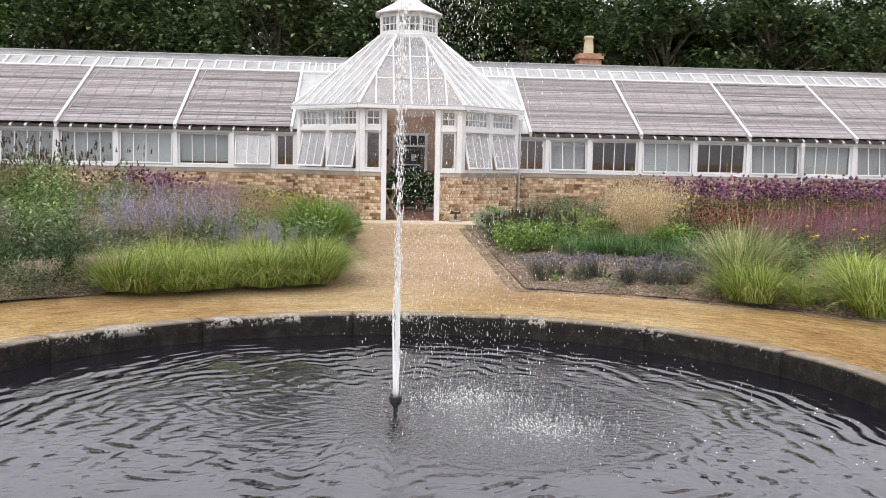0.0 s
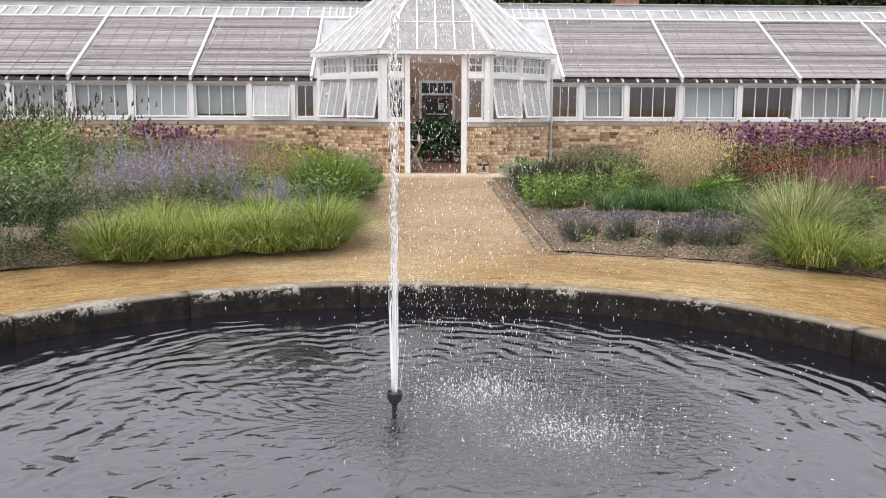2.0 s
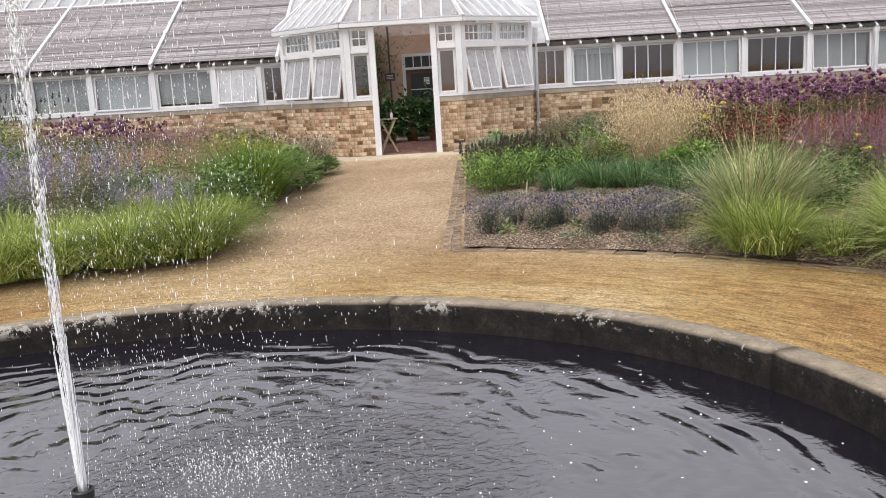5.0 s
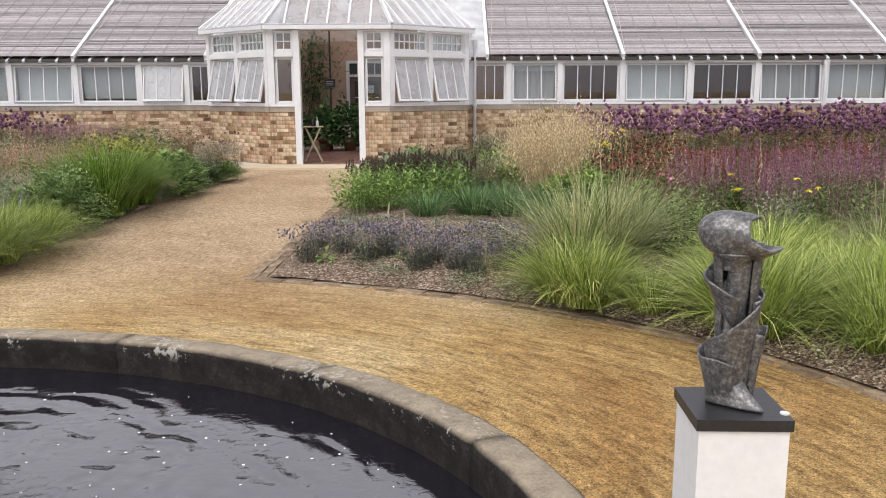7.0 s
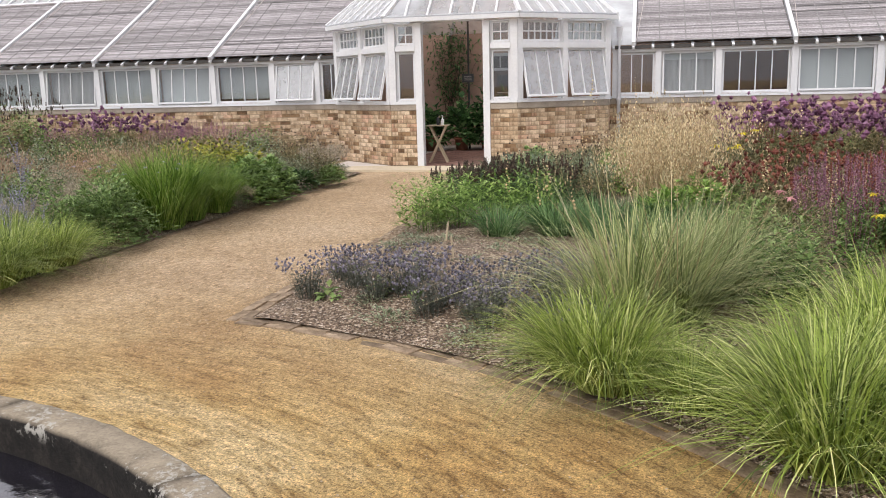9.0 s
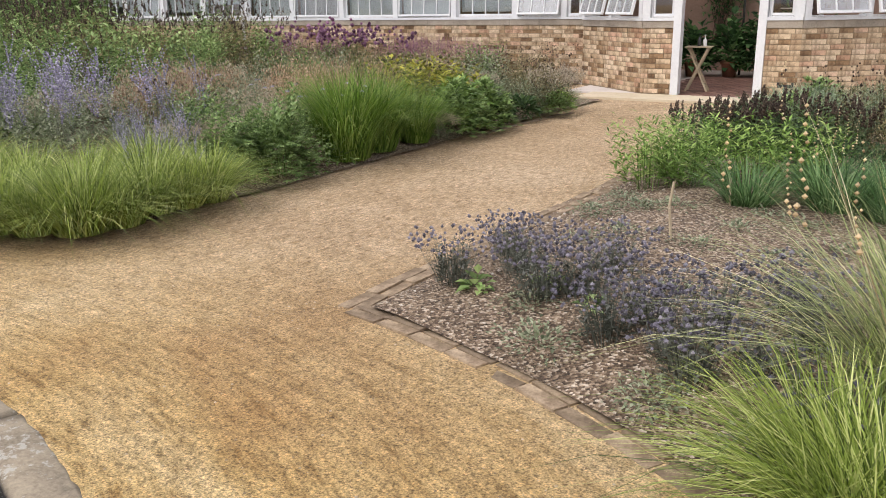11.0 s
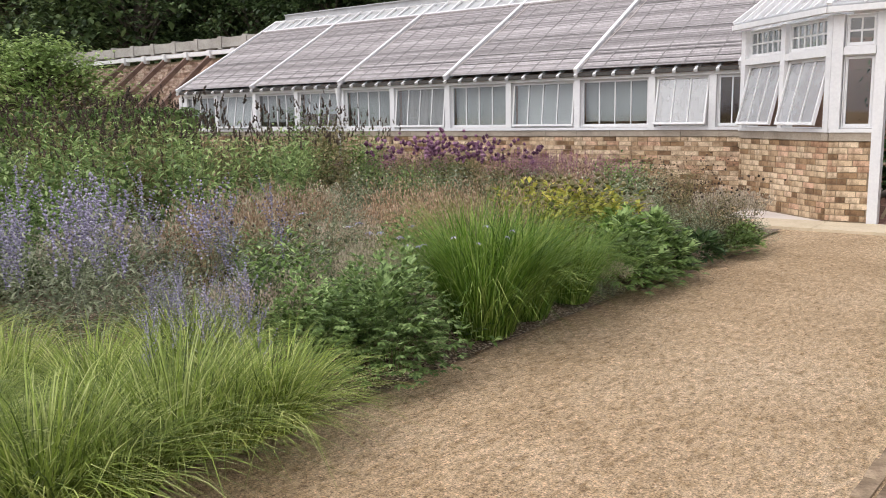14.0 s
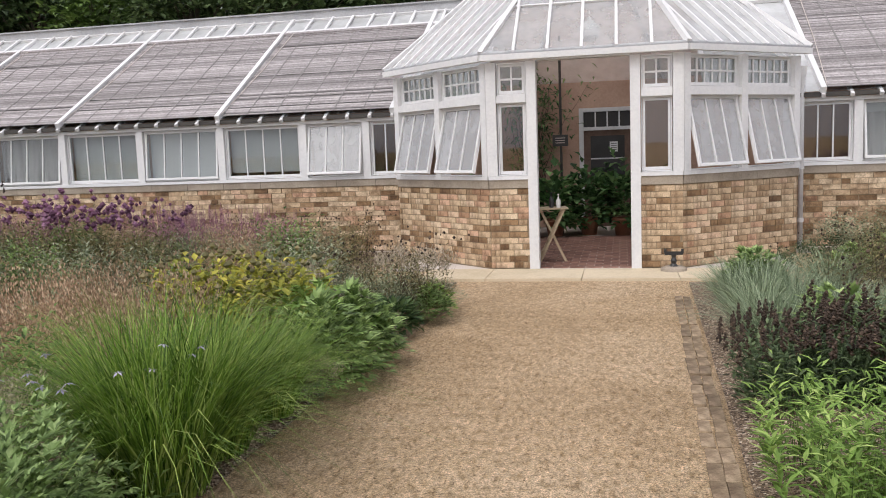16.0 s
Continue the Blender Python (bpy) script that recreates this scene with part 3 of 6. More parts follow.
def front_row(edges, states, name):
    """Posts and windows along the front, from post to post."""
    for x in edges:
        p = Mesh().box(x - POST, FRONT - 0.025, SILL + 0.035, x + POST, FRONT + 0.13, 1.93)
        setting(name, p, M_WHITE, "white painted window post", "post")
    for i, (a, b) in enumerate(zip(edges, edges[1:])):
        panes, tilt, blind, curtain = states[i % len(states)]
        a, b = min(a, b), max(a, b)
        window(ROW, a + POST + 0.003, b - POST - 0.003, WZ0, WZ1, panes, tilt, 1,
               ("white timber window pushed open at its foot" if tilt else "closed white timber window with upright glazing bars"), blind, curtain)


left_edges = [-2.73, -3.30, -4.30, -5.66] + [-5.66 - 1.395 * i for i in range(1, 9)]
right_edges = [2.73, 3.52, 4.60, 5.92] + [5.92 + 1.42 * i for i in range(1, 9)]
front_row(left_edges, [(2, 0, 0, False), (3, 13, 0.2, True), (4, 0, 0.88, False), (4, 6, 0.97, False), (4, 0, 0.97, False), (4, 7, 0, True),
                       (4, 0, 0.97, False), (4, 8, 0.6, False), (4, 0, 0.8, False), (4, 10, 0.97, False), (4, 0, 0.6, False)], "trim_post_west")
front_row(right_edges, [(3, 0, 0, False), (3, 9, 0.2, True), (4, 0, 0, False), (4, 4, 0.97, False), (4, 0, 0, False), (4, 5, 0, True),
                        (4, 0, 0.97, False), (4, 6, 0, True), (4, 0, 0.5, False), (4, 6, 0.9, False), (4, 0, 0.3, True)], "trim_post_east")
for nm, a, b in (("beam_west", WEST, -C_SIDE_X - 0.02), ("beam_east", C_SIDE_X + 0.02, EAST)):
    setting(nm, Mesh().box(a, FRONT - 0.03, 1.931, b, FRONT + 0.14, 1.985), M_WHITE, "white head beam over the windows", "beam")
    setting(nm.replace("beam", "gutter"), Mesh().box(a, FRONT - 0.09, 1.99, b, FRONT - 0.02, 2.05).box(a, FRONT - 0.02, 2.0, b, FRONT + 0.1, 2.03), M_DARK,
            "dark cast-iron gutter along the eave", "gutter")

# ---- roof ----
R0, R1, R2 = Vector((0, FRONT - 0.06, 2.075)), Vector((0, 4.7, 3.635)), Vector((0, 5.32, 4.0))
UP = (R1 - R0).normalized()
NRM = Vector((0, -UP.z, UP.y))


def slope(x, d, h=0.0):
    return Vector((x, 0, 0)) + R0 + UP * d + NRM * h


LEN = (R1 - R0).length
LEN2 = (R2 - R0).length


def roof_bay(a, b, seed, name, blind=True):
    rnd = random.Random(seed)
    bay = thing(name, "roof bay with weathered lath shading blinds" if blind else "white glazed roof bay", "roof", kind="structure")
    gl = Mesh()
    gl.add([slope(a, -0.02), slope(b, -0.02), slope(b, LEN2), slope(a, LEN2)], [(0, 1, 2, 3)])
    gl.add([slope(a, -0.02, -0.006), slope(b, -0.02, -0.006), slope(b, LEN2, -0.006), slope(a, LEN2, -0.006)], [(3, 2, 1, 0)])
    pane = part("pane", gl, M_GLASS if blind else M_SKYWHITE, bay)
    pane.visible_shadow = False
    n = max(2, round((b - a) / 0.35))
    for i in range(n):
        x = a + (b - a) * i / n
        part("rafter", Mesh().beam(slope(x, -0.11, -0.035), slope(x, LEN2 - 0.02, -0.035), 0.045, 0.05, NRM), M_WHITE, bay)
    if blind:
        sl = Mesh()
        d = 0.03
        while d < LEN - 0.03:
            w = rnd.uniform(0.026, 0.036)
            if rnd.random() < 0.97:
                k0, k1 = rnd.uniform(-0.006, 0.006), rnd.uniform(-0.006, 0.006)
                h = 0.03 + rnd.uniform(0, 0.008)
                x0, x1 = a + 0.05 + rnd.uniform(0, 0.02), b - 0.05 - rnd.uniform(0, 0.02)
                xm = x0 + (x1 - x0) * rnd.uniform(0.3, 0.7)
                sl.add([slope(x0, d + k0, h), slope(xm, d + rnd.uniform(-0.004, 0.004), h), slope(x1, d + k1, h),
                        slope(x1, d + k1 + w, h + 0.003), slope(xm, d + w, h + 0.003), slope(x0, d + k0 + w, h + 0.003)], [(0, 1, 4, 5), (1, 2, 3, 4)])
            d += w + rnd.uniform(0.002, 0.009)
        ob = part("slats", sl, M_SLAT, bay, "grey weathered lath slats")
        ob["kind"] = "stuff"
        bk = Mesh().add([slope(a + 0.06, 0.04, 0.018), slope(b - 0.06, 0.04, 0.018), slope(b - 0.06, LEN - 0.04, 0.018), slope(a + 0.06, LEN - 0.04, 0.018)], [(0, 1, 2, 3)])
        part("backing", bk, M_TAPE, bay)
        for i in range(1, 6):
            x = a + (b - a) * i / 6
            part("tape", Mesh().beam(slope(x, 0.03, 0.042), slope(x + rnd.uniform(-0.02, 0.02), LEN - 0.03, 0.042), 0.022, 0.003, NRM), M_TAPE, bay)
        part("roller", Mesh().tube([slope(a + 0.04, LEN + 0.02, 0.04), slope(b - 0.04, LEN + 0.02, 0.04)], 0.035, 8), M_SLAT, bay)
        part("cord", Mesh().tube([slope(a + 0.22, LEN, 0.06), slope(a + 0.16, LEN * 0.5, 0.05), slope(a + 0.05, 0.02, 0.06)], 0.006, 4), M_JOINT, bay)
    part("bar", Mesh().beam(slope(a, -0.06, 0.03), slope(a, LEN2, 0.03), 0.07, 0.09, NRM), M_WHITE, bay, "white bay rib")
    # ventilators at the ridge
    v = Mesh()
    v.beam(slope(a + 0.03, LEN + 0.1, 0.03), slope(b - 0.03, LEN + 0.1, 0.03), 0.09, 0.05, NRM)
    v.beam(slope(a + 0.03, LEN2 - 0.04, 0.035), slope(b - 0.03, LEN2 - 0.04, 0.035), 0.08, 0.06, NRM)
    part("vent_rail", v, M_WHITE, bay)
    part("vent_pane", Mesh().add([slope(a + 0.03, LEN + 0.12, 0.022), slope(b - 0.03, LEN + 0.12, 0.022), slope(b - 0.03, LEN2 - 0.05, 0.022), slope(a + 0.03, LEN2 - 0.05, 0.022)], [(0, 1, 2, 3)]), M_VENT, bay)
    for i in range(1, 7):
        x = a + (b - a) * i / 7
        part("vent_bar", Mesh().beam(slope(x, LEN + 0.06, 0.045), slope(x, LEN2 + 0.02, 0.06), 0.045, 0.04, NRM), M_WHITE, bay)
    return bay


for i, a in enumerate(BAYS_L):
    lo = a - 2.79
    if i < 5:
        roof_bay(lo if lo > WEST else WEST, a, 20 + i, "roof_bay_west")
for i, a in enumerate(BAYS_R):
    if i < 5:
        roof_bay(a, a + 2.84, 40 + i, "roof_bay_east")
roof_bay(-2.85, -1.6, 60, "roof_bay_glazed", False)
roof_bay(1.6, 3.06, 61, "roof_bay_glazed", False)
setting("ridge", Mesh().box(WEST + 0.4, 5.26, 3.99, EAST, 5.5, 4.16).box(WEST + 0.4, 5.22, 4.16, EAST, 5.54, 4.185), M_LEAD, "grey lead-covered ridge board", "ridge")
setting("roof_back", Mesh().add([(WEST, 5.5, 4.1), (EAST, 5.5, 4.1), (EAST, 7.2, 3.2), (WEST, 7.2, 3.2)], [(0, 1, 2, 3)]), M_SLATE, "slate back roof behind the ridge", "roof")


# ---- porch ----
def along(a, b):
    a, b = Vector((*a, 0)), Vector((*b, 0))
    d = (b - a).normalized()
    return Matrix(((d.x, -d.y, 0, a.x), (d.y, d.x, 0, a.y), (0, 0, 1, 0), (0, 0, 0, 1))), (b - a).length


def post(m, x, w, z0, z1, d0=-0.03, d1=0.1):
    p = Mesh().box(x - w / 2, d0, z0, x + w / 2, d1, z1, m)
    return setting("trim_porch_post", p, M_WHITE, "white painted porch post", "post")


PE = 2.52                                       # porch eave
TR0, TR1 = 2.0, 2.09                           # transom rail
S = SILL + 0.036
for a, b, mirror in (((-C_SIDE_X, C_SIDE_Y), (-C_FRONT, 0), False), ((C_FRONT, 0), (C_SIDE_X, C_SIDE_Y), True)):
    m, ln = along(a, b)
    for x in (0.05, ln / 2, ln - 0.05):
        post(m, x, 0.1, S, PE - 0.04)
    for x0, x1 in ((0.1, ln / 2 - 0.05), (ln / 2 + 0.05, ln - 0.1)):
        setting("trim_transom", Mesh().box(x0, -0.026, TR0, x1, 0.09, TR1, m), M_WHITE, "white transom rail", "rail")
        window(m, x0 + 0.003, x1 - 0.003, S + 0.002, TR0 - 0.002, 3, 14, 1, "white porch window hung at its head, pushed open")
        window(m, x0 + 0.003, x1 - 0.003, TR1 + 0.002, PE - 0.045, 6, 0, 2, "small-paned white transom light")
for sx in (-1, 1):
    m, ln = along((-C_FRONT, 0), (C_FRONT, 0))
    c = C_FRONT
    post(m, c + sx * (C_FRONT - 0.05), 0.12, S, PE - 0.04)
    post(m, c + sx * 0.605, 0.115, -0.02, PE - 0.04, -0.04, 0.12)
    x0, x1 = sorted((c + sx * 0.67, c + sx * (C_FRONT - 0.115)))
    setting("trim_transom", Mesh().box(x0, -0.026, TR0, x1, 0.09, TR1, m), M_WHITE, "white transom rail", "rail")
    window(m, x0 + 0.003, x1 - 0.003, S + 0.002, TR0 - 0.002, 1, 0, 1, "tall narrow white porch side light")
    window(m, x0 + 0.003, x1 - 0.003, TR1 + 0.002, PE - 0.045, 2, 0, 2, "small four-pane transom light")
    # short sides back to the front wall
    if sx < 0:
        m, ln = along((-C_SIDE_X, FRONT), (-C_SIDE_X, C_SIDE_Y))
    else:
        m, ln = along((C_SIDE_X, C_SIDE_Y), (C_SIDE_X, FRONT))
    setting("trim_porch_side", Mesh().box(0.05, -0.01, S, ln, 0.06, PE - 0.04, m), M_WHITE, "white boarded porch side", "panel")

# the porch's eave and eight-sided roof
APEX = Vector((0, 2.62, 0))
LR, LZ0, LZ1, LTOP = 0.78, 4.36, 4.95, 5.46
eave = [(-C_SIDE_X, FRONT + 1.9), (-C_SIDE_X, C_SIDE_Y), (-C_FRONT, 0), (C_FRONT, 0), (C_SIDE_X, C_SIDE_Y), (C_SIDE_X, FRONT + 1.9), (C_FRONT, 5.25), (-C_FRONT, 5.25)]
top8 = [(APEX.x + LR * math.cos(radians(a)), APEX.y + LR * math.sin(radians(a))) for a in (157.5, 202.5, 247.5, 292.5, 337.5, 22.5, 67.5, 112.5)]
proof = thing("porch_roof", "eight-sided white glazed porch roof with a lantern", "roof", kind="structure")
OUT = 1.045
for i in range(8):
    a, b = eave[i], eave[(i + 1) % 8]
    ta, tb = top8[i], top8[(i + 1) % 8]
    A, B = Vector((a[0] * OUT, APEX.y + (a[1] - APEX.y) * OUT, PE + 0.05)), Vector((b[0] * OUT, APEX.y + (b[1] - APEX.y) * OUT, PE + 0.05))
    TA, TB = Vector((*ta, LZ0)), Vector((*tb, LZ0))
    nrm = (B - A).cross(TA - A).normalized()
    glass = part("pane", Mesh().add([A, B, TB, TA], [(0, 1, 2, 3)]), M_HAZY if i == 2 else M_SKYWHITE, proof)
    glass.visible_shadow = i not in (1, 2, 3)
    part("hip_bar", Mesh().beam(A + nrm * 0.02, TA + nrm * 0.02, 0.06, 0.06, nrm), M_WHITE, proof)
    if i in (7, 5, 6):
        continue
    ed = (B - A).normalized()
    k = 6 if i == 2 else 8
    for j in range(1, k):
        p = A.lerp(B, j / k)
        # bars run straight up the slope until they meet a hip
        fall = (TA + TB) / 2 - (A + B) / 2
        s = 1.0
        half, ht = (B - A).length / 2, (TB - TA).length / 2
        off = abs((p - (A + B) / 2).dot(ed))
        if off > ht:
            s = (half - off) / (half - ht)
        part("glazing_bar", Mesh().beam(p + nrm * 0.018, p + fall * s + nrm * 0.018, 0.034, 0.045, nrm), M_WHITE, proof)
    for f in (0.36, 0.68):
        if i == 2:
            part("glazing_bar", Mesh().beam(A.lerp(TA, f) + nrm * 0.01, B.lerp(TB, f) + nrm * 0.01, 0.022, 0.02, nrm), M_WHITE, proof)
    if i in (1, 2, 3):
        lo = Vector((0, 0, -0.09))
        part("eave_board", Mesh().beam(A + lo * 0.45, B + lo * 0.45, 0.08, 0.07), M_WHITE, proof)
        part("eave_roll", Mesh().tube([A + Vector((0, 0, 0.012)), B + Vector((0, 0, 0.012))], 0.022, 8), M_LEAD, proof)
lant = thing("roof_lantern", "small white eight-sided glazed lantern with a pointed cap", "lantern", kind="structure", m=Matrix.Translation(APEX))
part("kerb", Mesh().lathe([(LR + 0.04, LZ0 - 0.03), (LR + 0.06, LZ0 + 0.05), (LR - 0.02, LZ0 + 0.08)], 8), M_WHITE, lant).matrix_basis = pose(0, 0, 0, 0, 0, 22.5)
for i in range(8):
    m = pose(0, 0, 0, 0, 0, 45 * i)
    hw = (LR - 0.05) * math.sin(radians(22.5))
    ap = (LR - 0.05) * math.cos(radians(22.5))
    part("post", Mesh().box(-0.035, -(LR - 0.02), LZ0 + 0.05, 0.035, -(LR - 0.1), LZ1, pose(0, 0, 0, 0, 0, 45 * i + 22.5)), M_WHITE, lant)
    part("panel", Mesh().box(-hw, -ap - 0.01, LZ0 + 0.05, hw, -ap + 0.02, LZ0 + 0.16, m).box(-hw, -ap - 0.01, LZ1 - 0.1, hw, -ap + 0.02, LZ1, m), M_WHITE, lant)
    for k in (-1, 0, 1):
        part("glazing_bar", Mesh().box(k * hw / 2 - 0.012, -ap - 0.005, LZ0 + 0.16, k * hw / 2 + 0.012, -ap + 0.015, LZ1 - 0.1, m), M_WHITE, lant)
    part("glazing_bar", Mesh().box(-hw, -ap - 0.005, 4.66, hw, -ap + 0.015, 4.685, m), M_WHITE, lant)
    part("pane", Mesh().box(-hw, -ap, LZ0 + 0.16, hw, -ap + 0.004, LZ1 - 0.1, m), M_GLASS, lant).visible_shadow = False
part("cap", Mesh().lathe([(LR + 0.1, LZ1 - 0.01), (LR + 0.12, LZ1 + 0.02), (LR + 0.02, LZ1 + 0.07), (0.42, LZ1 + 0.28), (0.14, LTOP - 0.04), (0.05, LTOP), (0.0, LTOP)], 8), M_WHITE, lant, "pointed white cap").matrix_basis = pose(0, 0, 0, 0, 0, 22.5)
part("finial", Mesh().lathe([(0.05, LTOP), (0.07, LTOP + 0.06), (0.03, LTOP + 0.1), (0.05, LTOP + 0.16), (0.0, LTOP + 0.24)], 10), M_WHITE, lant)
setting("beam_porch", Mesh().box(-0.545, -0.03, PE - 0.04, 0.545, 0.1, PE + 0.03), M_WHITE, "white lintel beam over the doorway", "beam")


def downpipe(x, y, z1):
    d = thing("downpipe", "white cast-iron rainwater downpipe on the wall", "downpipe", "downpipes", m=pose(x, y, 0))
    part("pipe", Mesh().tube([(0, -0.06, -0.02), (0, -0.06, z1 - 0.2), (0, -0.03, z1)], 0.035, 10), M_WHITE, d, smooth=True)
    for z in (0.35, SILL - 0.02, z1 - 0.22):
        part("collar", Mesh().tube([(0, -0.06, z - 0.03), (0, -0.06, z + 0.03)], 0.046, 10), M_WHITE, d)
    part("hopper", Mesh().lathe([(0.036, z1 - 0.2), (0.06, z1 - 0.1), (0.065, z1)], 10, 0, -0.06), M_WHITE, d)


downpipe(2.8, FRONT - 0.0, 2.4)
downpipe(10.17, FRONT, 1.98)
downpipe(-11.3, FRONT, 1.98)

# ---- tall garden wall to the west ----
gw, gm, glen = wall_core("wall_garden", (-34, 5.4), (WEST - 0.02, 5.4), 3.2, "tall old red-buff brick garden wall", 0.4)
brick_jobs.append((gw, gm, glen, False, 9, 3.2))
cop = Mesh()
x = -34.0
while x < WEST:
    cop.box(x, 5.36, 3.5, x + 0.96, 5.84, 3.78)
    cop.box(x + 0.96, 5.33, 3.45, x + 1.13, 5.86, 3.82)
    x += 1.13
part("coping", cop, M_PARAPET, gw, "grey panelled stone parapet")
part("plate", Mesh().box(-34, 5.25, 3.3, WEST - 0.02, 5.42, 3.42), M_WHITE, gw, "white timber plate")
for i in range(7):
    x = WEST - 0.7 - i * 1.12
    s = thing("rafter_strut", "brown stained sloping timber of a vanished lean-to", "timber strut", "old rafters on the garden wall", m=pose(x, 0, 0))
    part("timber", Mesh().beam((0, 5.3, 3.28), (0, 2.5, 1.0), 0.1, 0.14), M_STRUT, s)
    part("post", Mesh().box(-0.05, 2.45, -0.03, 0.05, 2.56, 0.98), M_STRUT, s)
    part("bracket", Mesh().box(-0.07, 5.18, 3.2, 0.07, 5.4, 3.44), M_WHITE, s, "white bracket block")

# ---- bothy roof and chimney behind ----
both = thing("bothy", "low slate-roofed bothy behind the glasshouse", "building", m=pose(0, 0, 0))
part("wall", Mesh().box(-4.6, 7.2, -0.1, 7.2, 10.2, 3.5), M_STONE, both)
part("roof", Mesh().add([(-4.7, 6.95, 3.45), (7.3, 6.95, 3.45), (7.3, 8.7, 4.5), (-4.7, 8.7, 4.5), (7.3, 10.4, 3.45), (-4.7, 10.4, 3.45)],
                        [(0, 1, 2, 3), (3, 2, 4, 5), (0, 3, 5), (1, 4, 2)]), M_SLATE, both)
rt = Mesh()
for i in range(30):
    rt.tube([(-4.7 + i * 0.4, 8.7, 4.5), (-4.7 + i * 0.4 + 0.385, 8.7, 4.5)], 0.09, 8)
part("ridge_tiles", rt, M_STONE, both)
ch = thing("chimney", "square buff brick chimney with one clay pot", "chimney", m=pose(6.15, 8.7, 4.3))
part("stack", Mesh().box(-0.37, -0.3, -0.2, 0.37, 0.3, 0.44), M_REDBRICK, ch)
part("cap_course", Mesh().box(-0.43, -0.36, 0.44, 0.43, 0.36, 0.54).box(-0.37, -0.3, 0.54, 0.37, 0.3, 0.62), M_REDBRICK, ch)
part("pot", Mesh().lathe([(0.17, 0.62), (0.16, 0.9), (0.13, 1.1), (0.16, 1.12), (0.15, 1.2), (0.1, 1.2), (0.1, 0.9)], 14), M_FLAG, ch, smooth=True)


# ---- plants: shapes ----
def blade(m, base, az, length, lean, sag, width, seg=4):
    """One curved, tapering blade."""
    out = Vector((math.cos(az), math.sin(az), 0))
    side = Vector((-out.y, out.x, 0)) * (width / 2)
    vs = []
    for i in range(seg + 1):
        t = i / seg
        p = Vector(base) + out * (length * (lean * t + sag * 0.75 * t * t)) + Vector((0, 0, length * (t * (1 - lean * 0.35) - sag * 0.6 * t * t * t)))
        w = (1 - t) ** 0.7 if i < seg else 0
        if i < seg:
            vs += [p - side * w, p + side * w]
        else:
            vs.append(p)
    fs = [(2 * i, 2 * i + 1, 2 * i + 3, 2 * i + 2) for i in range(seg - 1)] + [(2 * seg - 2, 2 * seg - 1, 2 * seg)]
    m.add(vs, fs)
    return vs[-1]


def leaf(m, p, az, pitch, length, width, fold=0.25):
    d = Vector((math.cos(az) * math.cos(pitch), math.sin(az) * math.cos(pitch), math.sin(pitch)))
    s = Vector((-math.sin(az), math.cos(az), 0))
    u = s.cross(d) * -1
    p = Vector(p)
    mid = p + d * length * 0.45
    m.add([p, mid + s * width / 2 + u * fold * width, p + d * length - u * 0.1 * length, mid - s * width / 2 + u * fold * width, mid],
          [(0, 4, 1), (4, 2, 1), (0, 3, 4), (4, 3, 2)])


def star(m, p, az, pitch, size):
    """A leaf cut into five narrow fingers."""
    for k in range(5):
        t = k - 2
        leaf(m, p, az + 0.62 * t, pitch + random.uniform(-0.15, 0.15), size * (1 - 0.13 * abs(t)), size * 0.34, 0.12)


def cut_mound(n, h, r, size, hollow=0.6):
    m = Mesh()
    for _ in range(n):
        a, e = random.random() * math.tau, math.asin(random.random() ** 0.8)
        k = hollow + (1 - hollow) * random.random() ** 0.5
        lump = 0.84 + 0.4 * noise.noise((math.cos(a) * 2.4, math.sin(a) * 2.4, e * 2.4 + n))
        p = (r * k * lump * math.cos(a) * math.cos(e), r * k * lump * math.sin(a) * math.cos(e), max(0.0, h * k * lump * math.sin(e)))
        star(m, p, a + random.uniform(-1.0, 1.0), e * 0.5 + random.uniform(-0.5, 0.5), size * random.uniform(0.6, 1.2))
    return m


def speck(m, p, r):
    """A small many-sided bud."""
    x, y, z = p
    a = random.random() * 3
    c, s = math.cos(a) * r, math.sin(a) * r
    m.add([(x + c, y + s, z), (x - s, y + c, z), (x - c, y - s, z), (x + s, y - c, z), (x, y, z + r), (x, y, z - r)],
          [(0, 1, 4), (1, 2, 4), (2, 3, 4), (3, 0, 4), (1, 0, 5), (2, 1, 5), (3, 2, 5), (0, 3, 5)])


def disc(r):
    a, d = random.random() * math.tau, r * math.sqrt(random.random())
    return a, d, d * math.cos(a), d * math.sin(a)


def grass(n, h, r, width, lean=(0.1, 0.7), sag=(0.2, 0.9)):
    m = Mesh()
    for _ in range(n):
        a, d, x, y = disc(r * 0.3)
        k = random.random()
        blade(m, (x, y, -0.02), a + random.uniform(-0.7, 0.7), h * random.uniform(0.6, 1.1), lean[0] + (lean[1] - lean[0]) * k, sag[0] + (sag[1] - sag[0]) * random.random() * k ** 0.5, width * random.uniform(0.7, 1.2))
    return m


def mound(n, h, r, size, narrow=0.5, hollow=0.55):
    m = Mesh()
    for _ in range(n):
        a, e = random.random() * math.tau, math.asin(random.random() ** 0.8)
        k = hollow + (1 - hollow) * random.random() ** 0.6
        lump = 0.82 + 0.35 * noise.noise((math.cos(a) * 2, math.sin(a) * 2, e * 2 + n))
        x, y, z = r * k * lump * math.cos(a) * math.cos(e), r * k * lump * math.sin(a) * math.cos(e), h * k * lump * math.sin(e)
        s = size * random.uniform(0.6, 1.25)
        leaf(m, (x, y, max(0.0, z)), a + random.uniform(-0.9, 0.9), e * 0.6 + random.uniform(-0.6, 0.5), s, s * narrow)
    return m


